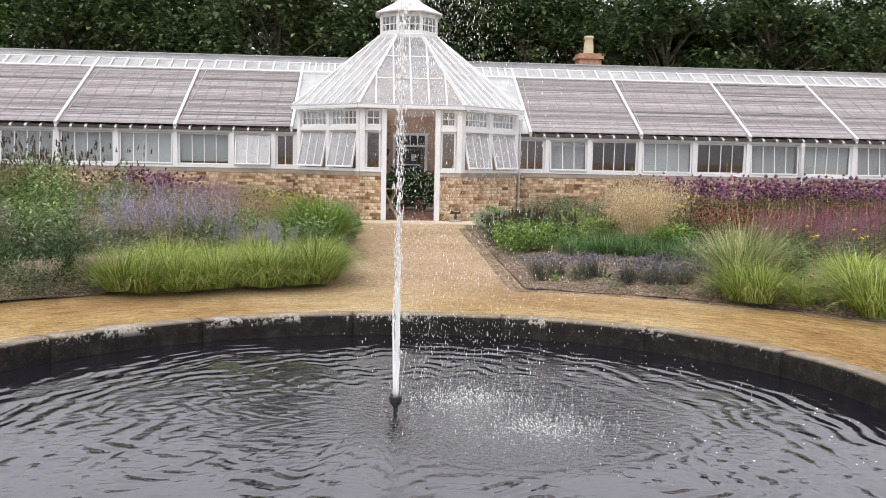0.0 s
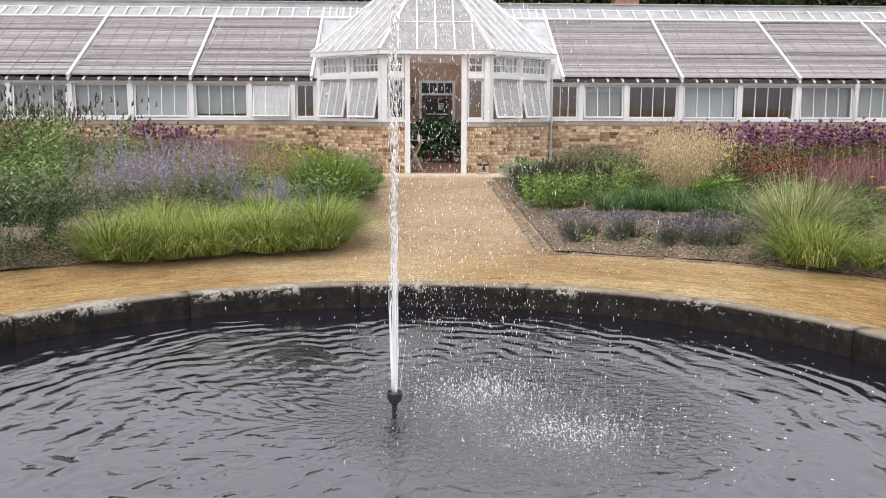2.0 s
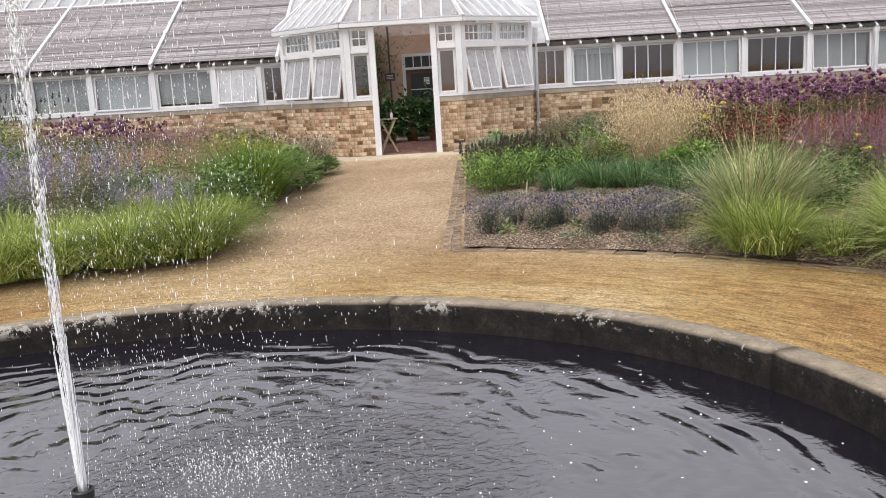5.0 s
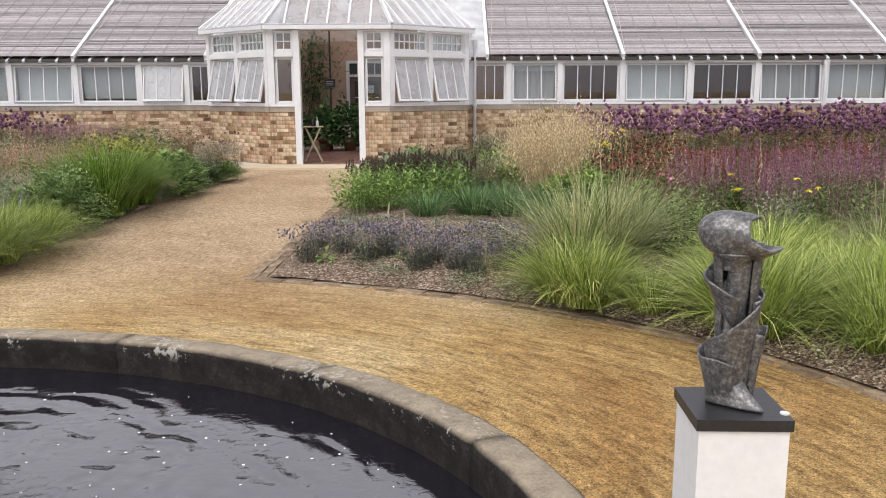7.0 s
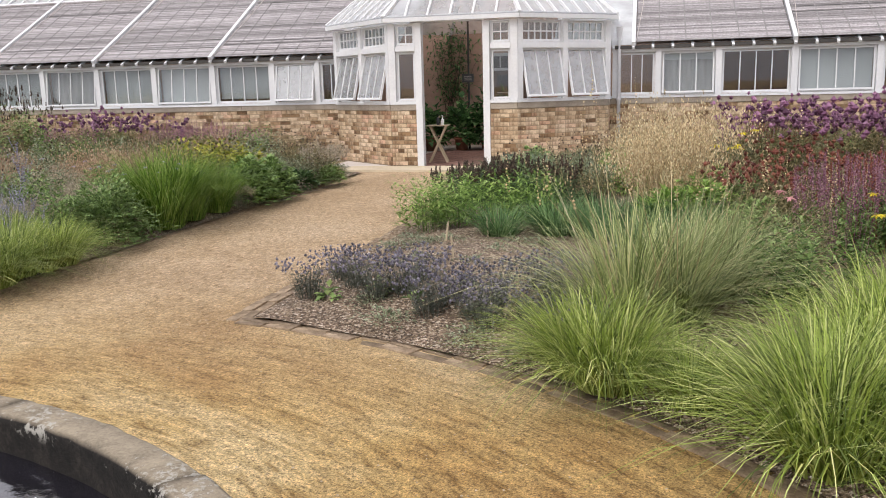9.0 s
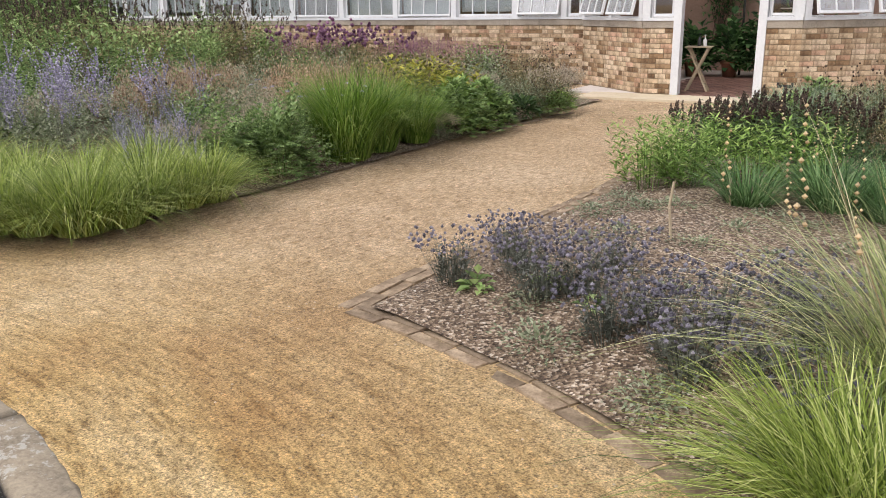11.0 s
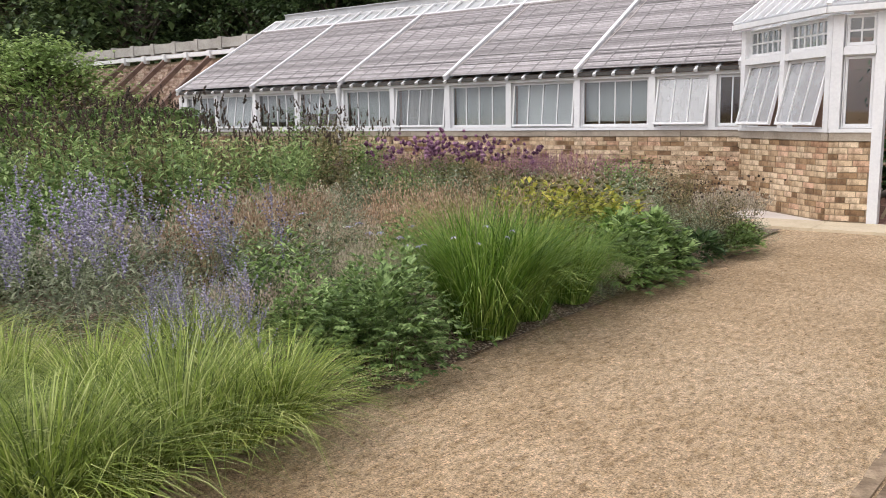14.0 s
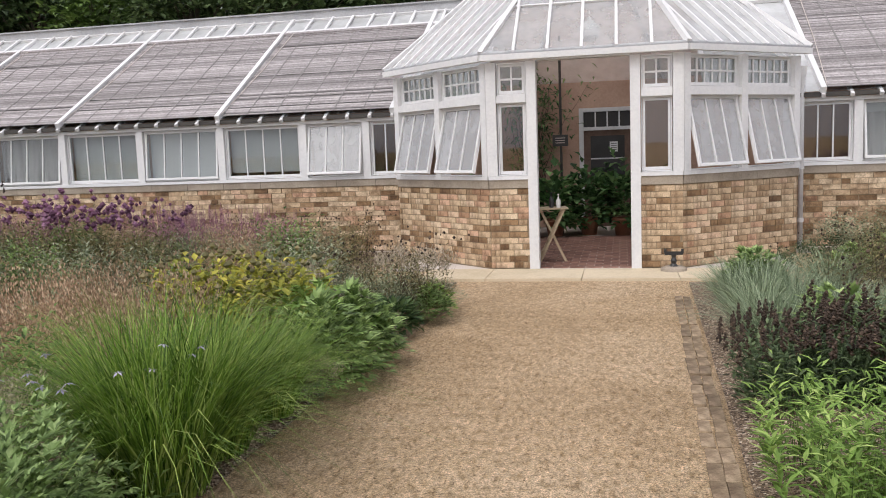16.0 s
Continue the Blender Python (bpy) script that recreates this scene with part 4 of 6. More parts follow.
def stems(n, h, r, width=0.005, spread=0.25, vary=0.25):
    """Stalks, and the list of their tips."""
    m, tips = Mesh(), []
    for _ in range(n):
        a, d, x, y = disc(r)
        L = h * random.uniform(1 - vary, 1)
        tips.append((blade(m, (x * 0.55, y * 0.55, 0), a + random.uniform(-0.4, 0.4), L, spread * d / r + random.uniform(0, 0.1), random.uniform(0, 0.12), width, 3), a, L))
    return m, tips


def leaves_on(n, h, r, size, narrow=0.3, up=(0.1, 0.8), spread=0.3):
    """Upright leafy shoots."""
    m = Mesh()
    for _ in range(n):
        a, d, x, y = disc(r)
        L = h * random.uniform(0.65, 1.05)
        for j in range(14):
            t = 0.12 + 0.88 * j / 14
            b = j * 2.4 + a
            p = (x * (0.6 + spread * t), y * (0.6 + spread * t), L * t)
            s = size * (1.1 - 0.5 * t) * random.uniform(0.8, 1.2)
            leaf(m, p, b, random.uniform(*up), s, s * narrow)
    return m


def spikes(tips, length, dots, r, thick):
    m = Mesh()
    for p, a, L in tips:
        for j in range(dots):
            t = j / dots
            rr = thick * (1 - 0.7 * t)
            b = random.random() * math.tau
            speck(m, (p.x + rr * math.cos(b) - 0.02 * t, p.y + rr * math.sin(b), p.z - length * (1 - t) + length * 0.1), r * random.uniform(0.6, 1.2) * (1 - 0.4 * t))
    return m


def branched(tips, length, dots, r):
    """Loose, branched flower sprays."""
    m = Mesh()
    for p, a, L in tips:
        for k in range(9):
            b, tilt, ln = random.random() * math.tau, random.uniform(0.25, 0.7), length * random.uniform(0.3, 0.6)
            z0 = p.z - length * random.uniform(0.2, 0.85)
            if k == 0:
                tilt, z0, ln = 0.03, p.z - length * 0.6, length * 0.65
            for j in range(dots // 9):
                t = j / (dots // 9)
                w = 0.007
                speck(m, (p.x + math.cos(b) * tilt * ln * t + random.uniform(-w, w), p.y + math.sin(b) * tilt * ln * t + random.uniform(-w, w), z0 + ln * t), r * random.uniform(0.6, 1.2))
    return m


def heads(tips, r, spiky=0.0, rows=1):
    m = Mesh()
    for p, a, L in tips:
        s = r * random.uniform(0.7, 1.25)
        speck(m, p, s * 0.75)
        if spiky:
            for k in range(9):
                b, e = random.random() * math.tau, random.uniform(-0.6, 0.9)
                leaf(m, p, b, e, s * spiky, s * 0.3, 0.05)
    return m


def haze(tips, reach, dots, r):
    m = Mesh()
    for p, a, L in tips:
        for _ in range(dots):
            q = Vector((random.gauss(0, reach), random.gauss(0, reach), random.gauss(-reach * 0.5, reach * 1.3)))
            x, y, z = Vector(p) + q
            b = random.random() * 6.3
            m.add([(x, y, z), (x + r * math.cos(b), y + r * math.sin(b), z + r * 1.2), (x - r * 0.6 * math.sin(b), y + r * 0.6 * math.cos(b), z + r * 2.4)], [(0, 1, 2)])
    return m


def daisies(tips, r, petals=12):
    m = Mesh()
    for p, a, L in tips:
        for k in range(petals):
            leaf(m, p, k * math.tau / petals + random.uniform(-0.1, 0.1), random.uniform(-0.5, 0.05), r, r * 0.35, 0.02)
    return m


# ---- plants: colours ----
L_LIME = leafy("lime_blades", (0.09, 0.15, 0.03), (0.37, 0.47, 0.10), (0.68, 0.70, 0.33))
L_GREEN = leafy("green_blades", (0.05, 0.13, 0.015), (0.21, 0.35, 0.05), (0.42, 0.50, 0.16))
L_GREY = leafy("grey_green_blades", (0.10, 0.15, 0.04), (0.38, 0.44, 0.19), (0.66, 0.64, 0.38))
L_BLUE = leafy("blue_green_blades", (0.05, 0.12, 0.038), (0.15, 0.275, 0.105), (0.28, 0.39, 0.19))
L_MID = leafy("mid_green_leaves", (0.06, 0.12, 0.03), (0.18, 0.285, 0.085), (0.31, 0.41, 0.17))
L_CRANE = leafy("soft_cut_leaves", (0.13, 0.215, 0.07), (0.29, 0.415, 0.15), (0.45, 0.56, 0.26))
L_FRESH = leafy("fresh_green_leaves", (0.13, 0.24, 0.045), (0.28, 0.44, 0.11), (0.45, 0.57, 0.20))
L_DARK = leafy("dark_green_leaves", (0.02, 0.045, 0.015), (0.06, 0.11, 0.04), (0.11, 0.17, 0.07))
L_SAGE = leafy("grey_sage_leaves", (0.14, 0.175, 0.105), (0.28, 0.325, 0.21), (0.42, 0.45, 0.34))
L_OLIVE = leafy("olive_brown_leaves", (0.10, 0.10, 0.045), (0.22, 0.20, 0.09), (0.32, 0.27, 0.15))
L_YELLOW = leafy("yellow_green_leaves", (0.20, 0.24, 0.04), (0.40, 0.40, 0.07), (0.52, 0.46, 0.10))
L_TAN = leafy("straw_stems", (0.54, 0.40, 0.23), (0.75, 0.59, 0.385), (0.87, 0.75, 0.54))
L_PINKTAN = leafy("pinkish_seed_stems", (0.34, 0.22, 0.14), (0.52, 0.36, 0.25), (0.66, 0.51, 0.39))
L_BROWN = leafy("dark_seed_heads", (0.04, 0.026, 0.02), (0.095, 0.065, 0.05), (0.15, 0.105, 0.08))
L_MAROON = leafy("maroon_seed_heads", (0.06, 0.02, 0.025), (0.14, 0.05, 0.055))
L_VIOLET = leafy("violet_blue_flowers", (0.30, 0.27, 0.42), (0.42, 0.385, 0.58), (0.56, 0.53, 0.71))
L_THISTLE = leafy("grey_green_thistle", (0.09, 0.10, 0.075), (0.17, 0.18, 0.15), (0.28, 0.28, 0.27))
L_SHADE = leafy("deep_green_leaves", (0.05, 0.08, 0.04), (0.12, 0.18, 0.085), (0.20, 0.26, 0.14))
L_OAT = leafy("blue_grey_blades", (0.15, 0.21, 0.12), (0.31, 0.39, 0.26), (0.50, 0.56, 0.42))
L_HOLLY = leafy("violet_grey_bracts", (0.125, 0.115, 0.15), (0.22, 0.205, 0.275), (0.36, 0.34, 0.42))
L_PURPLE = leafy("purple_flowers", (0.15, 0.055, 0.12), (0.28, 0.125, 0.235), (0.41, 0.23, 0.36))
L_RED = leafy("dull_red_flowers", (0.17, 0.045, 0.035), (0.32, 0.105, 0.075), (0.43, 0.19, 0.13))
L_MAUVE = leafy("mauve_pink_spikes", (0.24, 0.09, 0.16), (0.40, 0.19, 0.28), (0.50, 0.30, 0.36))
L_CREAM = leafy("pale_fluffy_seed", (0.40, 0.32, 0.25), (0.62, 0.53, 0.44))
L_GOLD = leafy("yellow_petals", (0.70, 0.52, 0.02), (0.85, 0.72, 0.06))
L_PINK = leafy("pink_petals", (0.55, 0.20, 0.26), (0.70, 0.34, 0.38))
L_TWIG = leafy("silvery_stems", (0.22, 0.24, 0.19), (0.36, 0.37, 0.31))

KINDS = {}


def kind(name, label, variants):
    """Register a plant: each variant is a list of (part name, mesh, material)."""
    protos = []
    for parts in variants:
        ob = thing(name, label, "grass" if "grass" in name else "plant", name.replace("_", " ") + " clumps")
        for pn, mesh, mat in parts:
            part(pn, mesh, mat, ob)["kind"] = "stuff"
        protos.append([ob, False])
    KINDS[name] = protos


def plant(name, x, y, s=1.0, z=0.05, tall=1.0):
    slot = random.choice(KINDS[name])
    m = pose(x, y, z - 0.02, random.uniform(-3, 3), random.uniform(-3, 3), random.uniform(0, 360)) @ Matrix.Diagonal((s, s, s * tall, 1))
    if not slot[1]:
        slot[0].matrix_basis, slot[1] = m, True
        return slot[0]
    src = slot[0]
    keep = src.matrix_basis.copy()
    src.matrix_basis = Matrix.Identity(4)
    c = copy_thing(src, m)
    src.matrix_basis = keep
    return c


def flowered(n, h, r, leafmesh, leafmat, flower, flowermat, stemmat=None, sw=0.005, spread=0.25):
    m, tips = stems(n, h, r, sw, spread)
    return [("foliage", leafmesh, leafmat), ("stalk_mass", m, stemmat or L_OLIVE), ("bloom_mass", flower(tips), flowermat)]


kind("lime_moor_grass", "bright lime-green arching clump of moor grass", [[("foliage", grass(900, 0.60, 0.5, 0.008, (0.04, 0.7), (0.25, 1.15)), L_LIME)] for _ in range(3)])
kind("fountain_grass", "tall fresh green fountain grass clump", [[("foliage", grass(1200, 1.02, 0.6, 0.0075, (0.02, 0.42), (0.25, 1.05)), L_GREEN)] for _ in range(2)])
fg = []
for _ in range(2):
    sm, tips = stems(16, 1.5, 0.3, 0.006, 0.75)
    fg.append([("foliage", grass(760, 0.95, 0.42, 0.008, (0.03, 0.62), (0.2, 0.95)), L_GREY), ("stalk_mass", sm, L_TAN), ("seed_mass", spikes(tips, 0.2, 14, 0.006, 0.008), L_TAN)])
kind("feather_grass", "grey-green tufted feather grass with long straw stems", fg)
kind("blue_moor_grass", "low blue-green tufted grass in a border", [[("foliage", grass(400, 0.5, 0.45, 0.011, (0.1, 0.7), (0.2, 0.8)), L_BLUE)] for _ in range(2)])
for nm, lab, mat, hh in (("hair_grass", "straw-coloured cloud of tufted hair grass in seed", L_TAN, 1.05), ("pink_hair_grass", "pinkish-brown haze of fine seeding grass", L_PINKTAN, 0.8)):
    vs = []
    for _ in range(2):
        sm, tips = stems(130, hh, 0.36, 0.004, 0.32, 0.5)
        vs.append([("foliage", grass(260, 0.45, 0.5, 0.005), L_OLIVE), ("stalk_mass", sm, mat), ("seed_haze", haze(tips, 0.075, 24, 0.013), mat)])
    kind(nm, lab, vs)
kind("russian_sage", "silvery stems with hazy violet-blue flower sprays", [flowered(8, 1.15, 0.42, leaves_on(50, 0.85, 0.45, 0.07, 0.26), L_SAGE, lambda t: branched(t, 0.5, 108, 0.0084), L_VIOLET, L_TWIG, 0.005, 0.32) for _ in range(2)])
kind("sea_holly", "steel-blue thistle-headed sea holly in gravelly soil", [flowered(105, 0.36, 0.2, leaves_on(16, 0.26, 0.16, 0.06, 0.35), L_THISTLE, lambda t: heads(t, 0.0145, 1.15), L_HOLLY, L_THISTLE, 0.004, 0.42) for _ in range(3)])
kind("blue_star", "fresh lime-green leafy bushy perennial", [[("foliage", leaves_on(40, 0.6, 0.4, 0.125, 0.2), L_FRESH), ("stalk_mass", stems(40, 0.56, 0.38, 0.006)[0], L_MID)] for _ in range(2)])
kind("black_spike_plant", "dark green perennial with blackish spent spikes", [flowered(40, 0.66, 0.34, leaves_on(60, 0.54, 0.37, 0.10, 0.3), L_SHADE, lambda t: spikes(t, 0.11, 22, 0.014, 0.014), L_BROWN, L_SHADE, 0.006, 0.2) for _ in range(2)])
kind("blue_oat_grass", "blue-grey tufted oat grass in a border", [[("foliage", grass(420, 0.52, 0.45, 0.010, (0.05, 0.6), (0.2, 0.9)), L_OAT)] for _ in range(2)])
kind("cranesbill", "dense mid-green mound of cut-leaved cranesbill", [[("foliage", cut_mound(1000, 0.6, 0.5, 0.06), L_CRANE), ("stalk_mass", stems(40, 0.5, 0.3)[0], L_MID)] for _ in range(2)])
kind("leafy_mound", "fresh green broad-leaved perennial mound", [[("foliage", cut_mound(340, 0.58, 0.48, 0.12), L_FRESH if k else L_CRANE)] for k in range(2)])
kind("dark_leaf_mound", "dark green broad-leaved clump beside the path", [[("foliage", mound(420, 0.45, 0.42, 0.15, 0.45), L_DARK)] for _ in range(2)])
kind("sage_shrub", "grey-green small-leaved shrub in a border", [[("foliage", mound(1200, 0.62, 0.5, 0.045, 0.4), L_SAGE)] for _ in range(2)])
kind("dark_shrub", "dark green small-leaved shrub in a border", [[("foliage", mound(1300, 0.6, 0.5, 0.05, 0.4), L_DARK)] for _ in range(2)])
kind("bergamot", "tall perennial with massed purple flower heads", [flowered(60, 1.15, 0.42, leaves_on(46, 0.9, 0.42, 0.09, 0.35), L_OLIVE, lambda t: heads(t, 0.042, 1.3), L_PURPLE, L_OLIVE, 0.006, 0.25) for _ in range(2)])
kind("red_bistort", "perennial with slim dull red flower spikes", [flowered(70, 1.0, 0.45, leaves_on(50, 0.72, 0.42, 0.12, 0.4), L_MID, lambda t: spikes(t, 0.24, 20, 0.011, 0.008), L_RED, L_RED, 0.005, 0.25) for _ in range(2)])
kind("mauve_spire", "perennial with mauve-pink flower spires", [flowered(64, 0.95, 0.4, leaves_on(46, 0.6, 0.4, 0.08, 0.35), L_MID, lambda t: spikes(t, 0.3, 28, 0.008, 0.01), L_MAUVE, L_MAUVE, 0.005, 0.15) for _ in range(2)])
kind("rust_sneezeweed", "perennial with rust-red flower heads", [flowered(60, 0.95, 0.45, leaves_on(50, 0.8, 0.42, 0.08, 0.3), L_OLIVE, lambda t: heads(t, 0.034, 1.4), L_RED, L_OLIVE) for _ in range(2)])
kind("brown_seedhead_plant", "leggy perennial with dark brown seed heads", [flowered(24, 0.95, 0.4, leaves_on(44, 0.66, 0.38, 0.07, 0.3), L_OLIVE, lambda t: heads(t, 0.018, 0), L_BROWN, L_BROWN, 0.005, 0.45) for _ in range(2)])
kind("tall_seedhead_plant", "tall rank green perennial with dark seed heads", [flowered(30, 1.6, 0.42, leaves_on(50, 1.25, 0.44, 0.13, 0.36), g_, lambda t: spikes(t, 0.07, 8, 0.013, 0.009), L_BROWN, L_OLIVE, 0.007, 0.2) for g_ in (L_MID, L_CRANE, L_OLIVE)])
kind("pale_seedhead_plant", "grey perennial with pale fluffy seed heads", [flowered(70, 0.62, 0.36, mound(420, 0.42, 0.36, 0.05, 0.35), L_SAGE, lambda t: haze(t, 0.034, 26, 0.014), L_CREAM, L_TWIG, 0.004, 0.4) for _ in range(2)])
kind("yellow_leaf_plant", "yellowing broad-leaved perennial with tiered seed whorls", [flowered(24, 0.85, 0.32, leaves_on(40, 0.72, 0.36, 0.13, 0.5), L_YELLOW, lambda t: heads(t, 0.03, 0), L_OLIVE, L_YELLOW) for _ in range(2)])
kind("green_perennial", "mid-green leafy perennial in a mixed border", [[("foliage", leaves_on(62, 0.85, 0.42, 0.11, 0.32), L_MID)], [("foliage", leaves_on(62, 0.75, 0.42, 0.09, 0.3), L_SAGE)]])
kind("olive_perennial", "brownish-green fading perennial in a mixed border", [[("foliage", leaves_on(56, 0.8, 0.42, 0.07, 0.3), L_OLIVE)] for _ in range(2)])
kind("coneflower", "yellow coneflower on a tall stem", [flowered(3, 1.0, 0.12, leaves_on(10, 0.5, 0.16, 0.12, 0.35), L_MID, lambda t: daisies(t, 0.07), L_GOLD, L_MID, 0.007, 0.1)])
kind("pink_coneflower", "drooping pink coneflower among red perennials", [flowered(2, 0.85, 0.1, leaves_on(10, 0.5, 0.16, 0.12, 0.35), L_MID, lambda t: daisies(t, 0.06), L_PINK, L_MID, 0.007, 0.1)])
kind("leaf_rosette", "low rosette of broad fresh green leaves", [[("foliage", mound(26, 0.09, 0.09, 0.075, 0.6, 0.2), L_CRANE)] for _ in range(2)])
kind("creeping_tuft", "sparse low grey-green creeping plant", [[("foliage", mound(240, 0.1, 0.24, 0.03, 0.5, 0.2), L_SAGE)] for _ in range(2)])
kind("purple_cranesbill_flower", "few violet-blue cranesbill flowers on thin stems", [flowered(4, 0.75, 0.2, mound(40, 0.2, 0.2, 0.06), L_MID, lambda t: daisies(t, 0.028, 5), L_VIOLET, L_MID, 0.004, 0.3)])

# ---- planting: west bed ----
R = random.Random(11)


def drift(name, spots, s=1.0, jitter=0.08, tall=1.0):
    for x, y in spots:
        plant(name, x + R.uniform(-jitter, jitter), y + R.uniform(-jitter, jitter), s * R.uniform(0.88, 1.12), 0.05, tall)


taken = []


def block(spots, r):
    taken.extend((x, y, r) for x, y in spots)
    return spots


drift("lime_moor_grass", block([(-1.42, -9.8), (-1.9, -10.05), (-2.35, -10.2), (-2.8, -10.35), (-3.25, -10.5), (-1.4, -9.3), (-1.42, -8.8), (-2.1, -9.15), (-2.6, -9.3), (-3.1, -9.5), (-2.2, -8.65)], 0.35), 1.0)
drift("lime_moor_grass", [(-1.65, -9.95), (-2.12, -10.14), (-2.58, -10.28), (-3.03, -10.44), (-1.75, -9.4), (-2.4, -9.7), (-2.85, -9.85), (-1.38, -9.55), (-1.4, -9.05)], 0.85)
drift("russian_sage", block([(-3.05, -8.6), (-3.55, -8.65), (-3.35, -8.1), (-3.85, -8.3), (-2.95, -7.95)], 0.35), 1.0)
drift("russian_sage", [(-1.88, -8.75), (-2.15, -8.5), (-2.45, -8.35)], 0.55)
drift("sage_shrub", [(-2.5, -7.9), (-2.7, -8.3), (-2.4, -7.5)], 0.8)
drift("pale_seedhead_plant", [(-2.35, -8.0), (-2.2, -7.55)], 0.75)
drift("green_perennial", [(-2.75, -7.55), (-3.05, -6.75), (-3.3, -7.2), (-2.7, -6.3)], 0.85)
drift("cranesbill", block([(-1.44, -7.98), (-1.72, -7.65), (-1.95, -7.95)], 0.42), 0.9)
drift("purple_cranesbill_flower", [(-2.0, -7.35), (-2.25, -7.4), (-1.6, -7.25), (-1.5, -7.15)], 1.2)
drift("fountain_grass", block([(-1.56, -6.98), (-1.85, -6.65), (-1.5, -6.42)], 0.5), 1.06)
drift("fountain_grass", block([(-1.46, -5.8)], 0.4), 0.8)
drift("leafy_mound", block([(-1.46, -5.1), (-1.75, -4.75), (-1.46, -4.6)], 0.4), 1.0)
drift("dark_leaf_mound", block([(-1.45, -4.2), (-1.42, -3.75)], 0.35), 0.7)
drift("brown_seedhead_plant", block([(-1.6, -3.05), (-1.95, -2.6), (-1.3, -3.0)], 0.35), 0.85)
drift("sage_shrub", block([(-1.6, -3.3), (-1.95, -3.35)], 0.3), 0.75)
drift("pale_seedhead_plant", block([(-2.5, -7.0), (-2.3, -3.7), (-3.4, -6.3)], 0.3), 0.8)
drift("pale_seedhead_plant", [(-1.4, -5.55)], 0.42)
drift("yellow_leaf_plant", block([(-2.1, -4.75), (-2.35, -4.3), (-1.95, -4.2), (-2.65, -4.65), (-2.3, -5.0)], 0.35), 1.0)
drift("pink_hair_grass", block([(-2.5, -5.45), (-3.0, -5.3), (-2.75, -5.8)], 0.4), 0.85)
drift("bergamot", block([(-5.2, -2.2), (-5.8, -2.4), (-5.5, -1.7), (-4.8, -1.9)], 0.4), 1.0)
drift("dark_shrub", block([(-3.95, -10.45), (-4.35, -10.75), (-4.6, -10.2), (-5.1, -11.0), (-4.0, -9.9), (-5.3, -10.4)], 0.4), 0.85)
drift("pale_seedhead_plant", [(-3.62, -10.35), (-3.95, -10.75)], 0.6)
drift("sage_shrub", [(-4.15, -10.95), (-4.5, -11.15), (-4.9, -11.45), (-5.3, -11.7), (-4.75, -10.75), (-5.4, -10.9)], 0.7)
drift("green_perennial", [(-4.4, -9.6), (-4.9, -9.7), (-5.3, -9.3), (-4.5, -9.1), (-5.0, -8.7), (-5.6, -9.9)], 1.15)
drift("tall_seedhead_plant", block([(-5.2, -7.3), (-5.8, -7.0), (-5.4, -6.4), (-6.2, -6.3), (-6.7, -7.0), (-6.0, -5.6), (-6.9, -5.8), (-7.6, -6.4), (-7.4, -5.2), (-6.6, -8.0), (-7.5, -7.5), (-8.3, -6.8), (-8.4, -5.6), (-9.2, -6.2)], 0.4), 1.02)

SMALL_W = ["sage_shrub", "sage_shrub", "pale_seedhead_plant", "green_perennial", "green_perennial", "green_perennial", "green_perennial",
           "pale_seedhead_plant", "olive_perennial", "brown_seedhead_plant", "pink_hair_grass", "green_perennial"]
TALL_W = ["tall_seedhead_plant", "green_perennial", "green_perennial", "sage_shrub", "brown_seedhead_plant", "dark_shrub"]


def fill(x0, x1, y0, y1, step, pick, edge):
    y = y0
    while y < y1:
        x = x0
        while x < x1:
            px, py = x + R.uniform(-0.3, 0.3) * step, y + R.uniform(-0.3, 0.3) * step
            if edge(px, py) and all((px - a) ** 2 + (py - b) ** 2 > (r * 0.85 + 0.15) ** 2 for a, b, r in taken):
                nm, s = pick(px, py)
                plant(nm, px, py, s * R.uniform(0.85, 1.15), 0.05)
            x += step
        y += step


def in_west(x, y):
    return x < -1.7 and (x < -2.9 or y < -2.2) and y > ring_y(x, 0.5) - (3 if x < -5.3 else 0) and y < 1.5


def pick_west(x, y):
    if y < -8.5:
        return R.choice(["dark_shrub", "sage_shrub", "sage_shrub", "green_perennial"]), 0.95
    if x < -4.4 and y < -4.5:
        return R.choice(["green_perennial", "sage_shrub", "green_perennial", "tall_seedhead_plant", "pale_seedhead_plant"]), 1.0
    if y > -0.9:
        return R.choice(["mauve_spire", "brown_seedhead_plant", "olive_perennial", "brown_seedhead_plant", "mauve_spire"]), 0.85
    if x < -6:
        return R.choice(["green_perennial", "tall_seedhead_plant", "sage_shrub", "olive_perennial"]), 0.9
    return R.choice(SMALL_W), 0.9


fill(-9.5, -1.7, -11.2, 1.6, 0.58, pick_west, in_west)
fill(-16.5, -9.5, -11, 1.5, 0.95, lambda x, y: (R.choice(TALL_W), 1.15), lambda x, y: y < -1.6 or x > -12.5)

drift("leafy_mound", [(-1.25, -3.2), (-1.2, -2.8)], 0.45)
drift("sage_shrub", [(-1.15, -2.5), (-1.4, -2.2)], 0.5)
drift("sage_shrub", [(-1.75, -2.55), (-2.3, -2.1), (-2.75, -1.75), (-2.0, -2.2)], 0.6)
drift("brown_seedhead_plant", [(-2.45, -1.55), (-2.9, -1.2), (-1.7, -2.1)], 0.75)
drift("pale_seedhead_plant", [(-1.5, -2.45), (-2.6, -2.6)], 0.8)

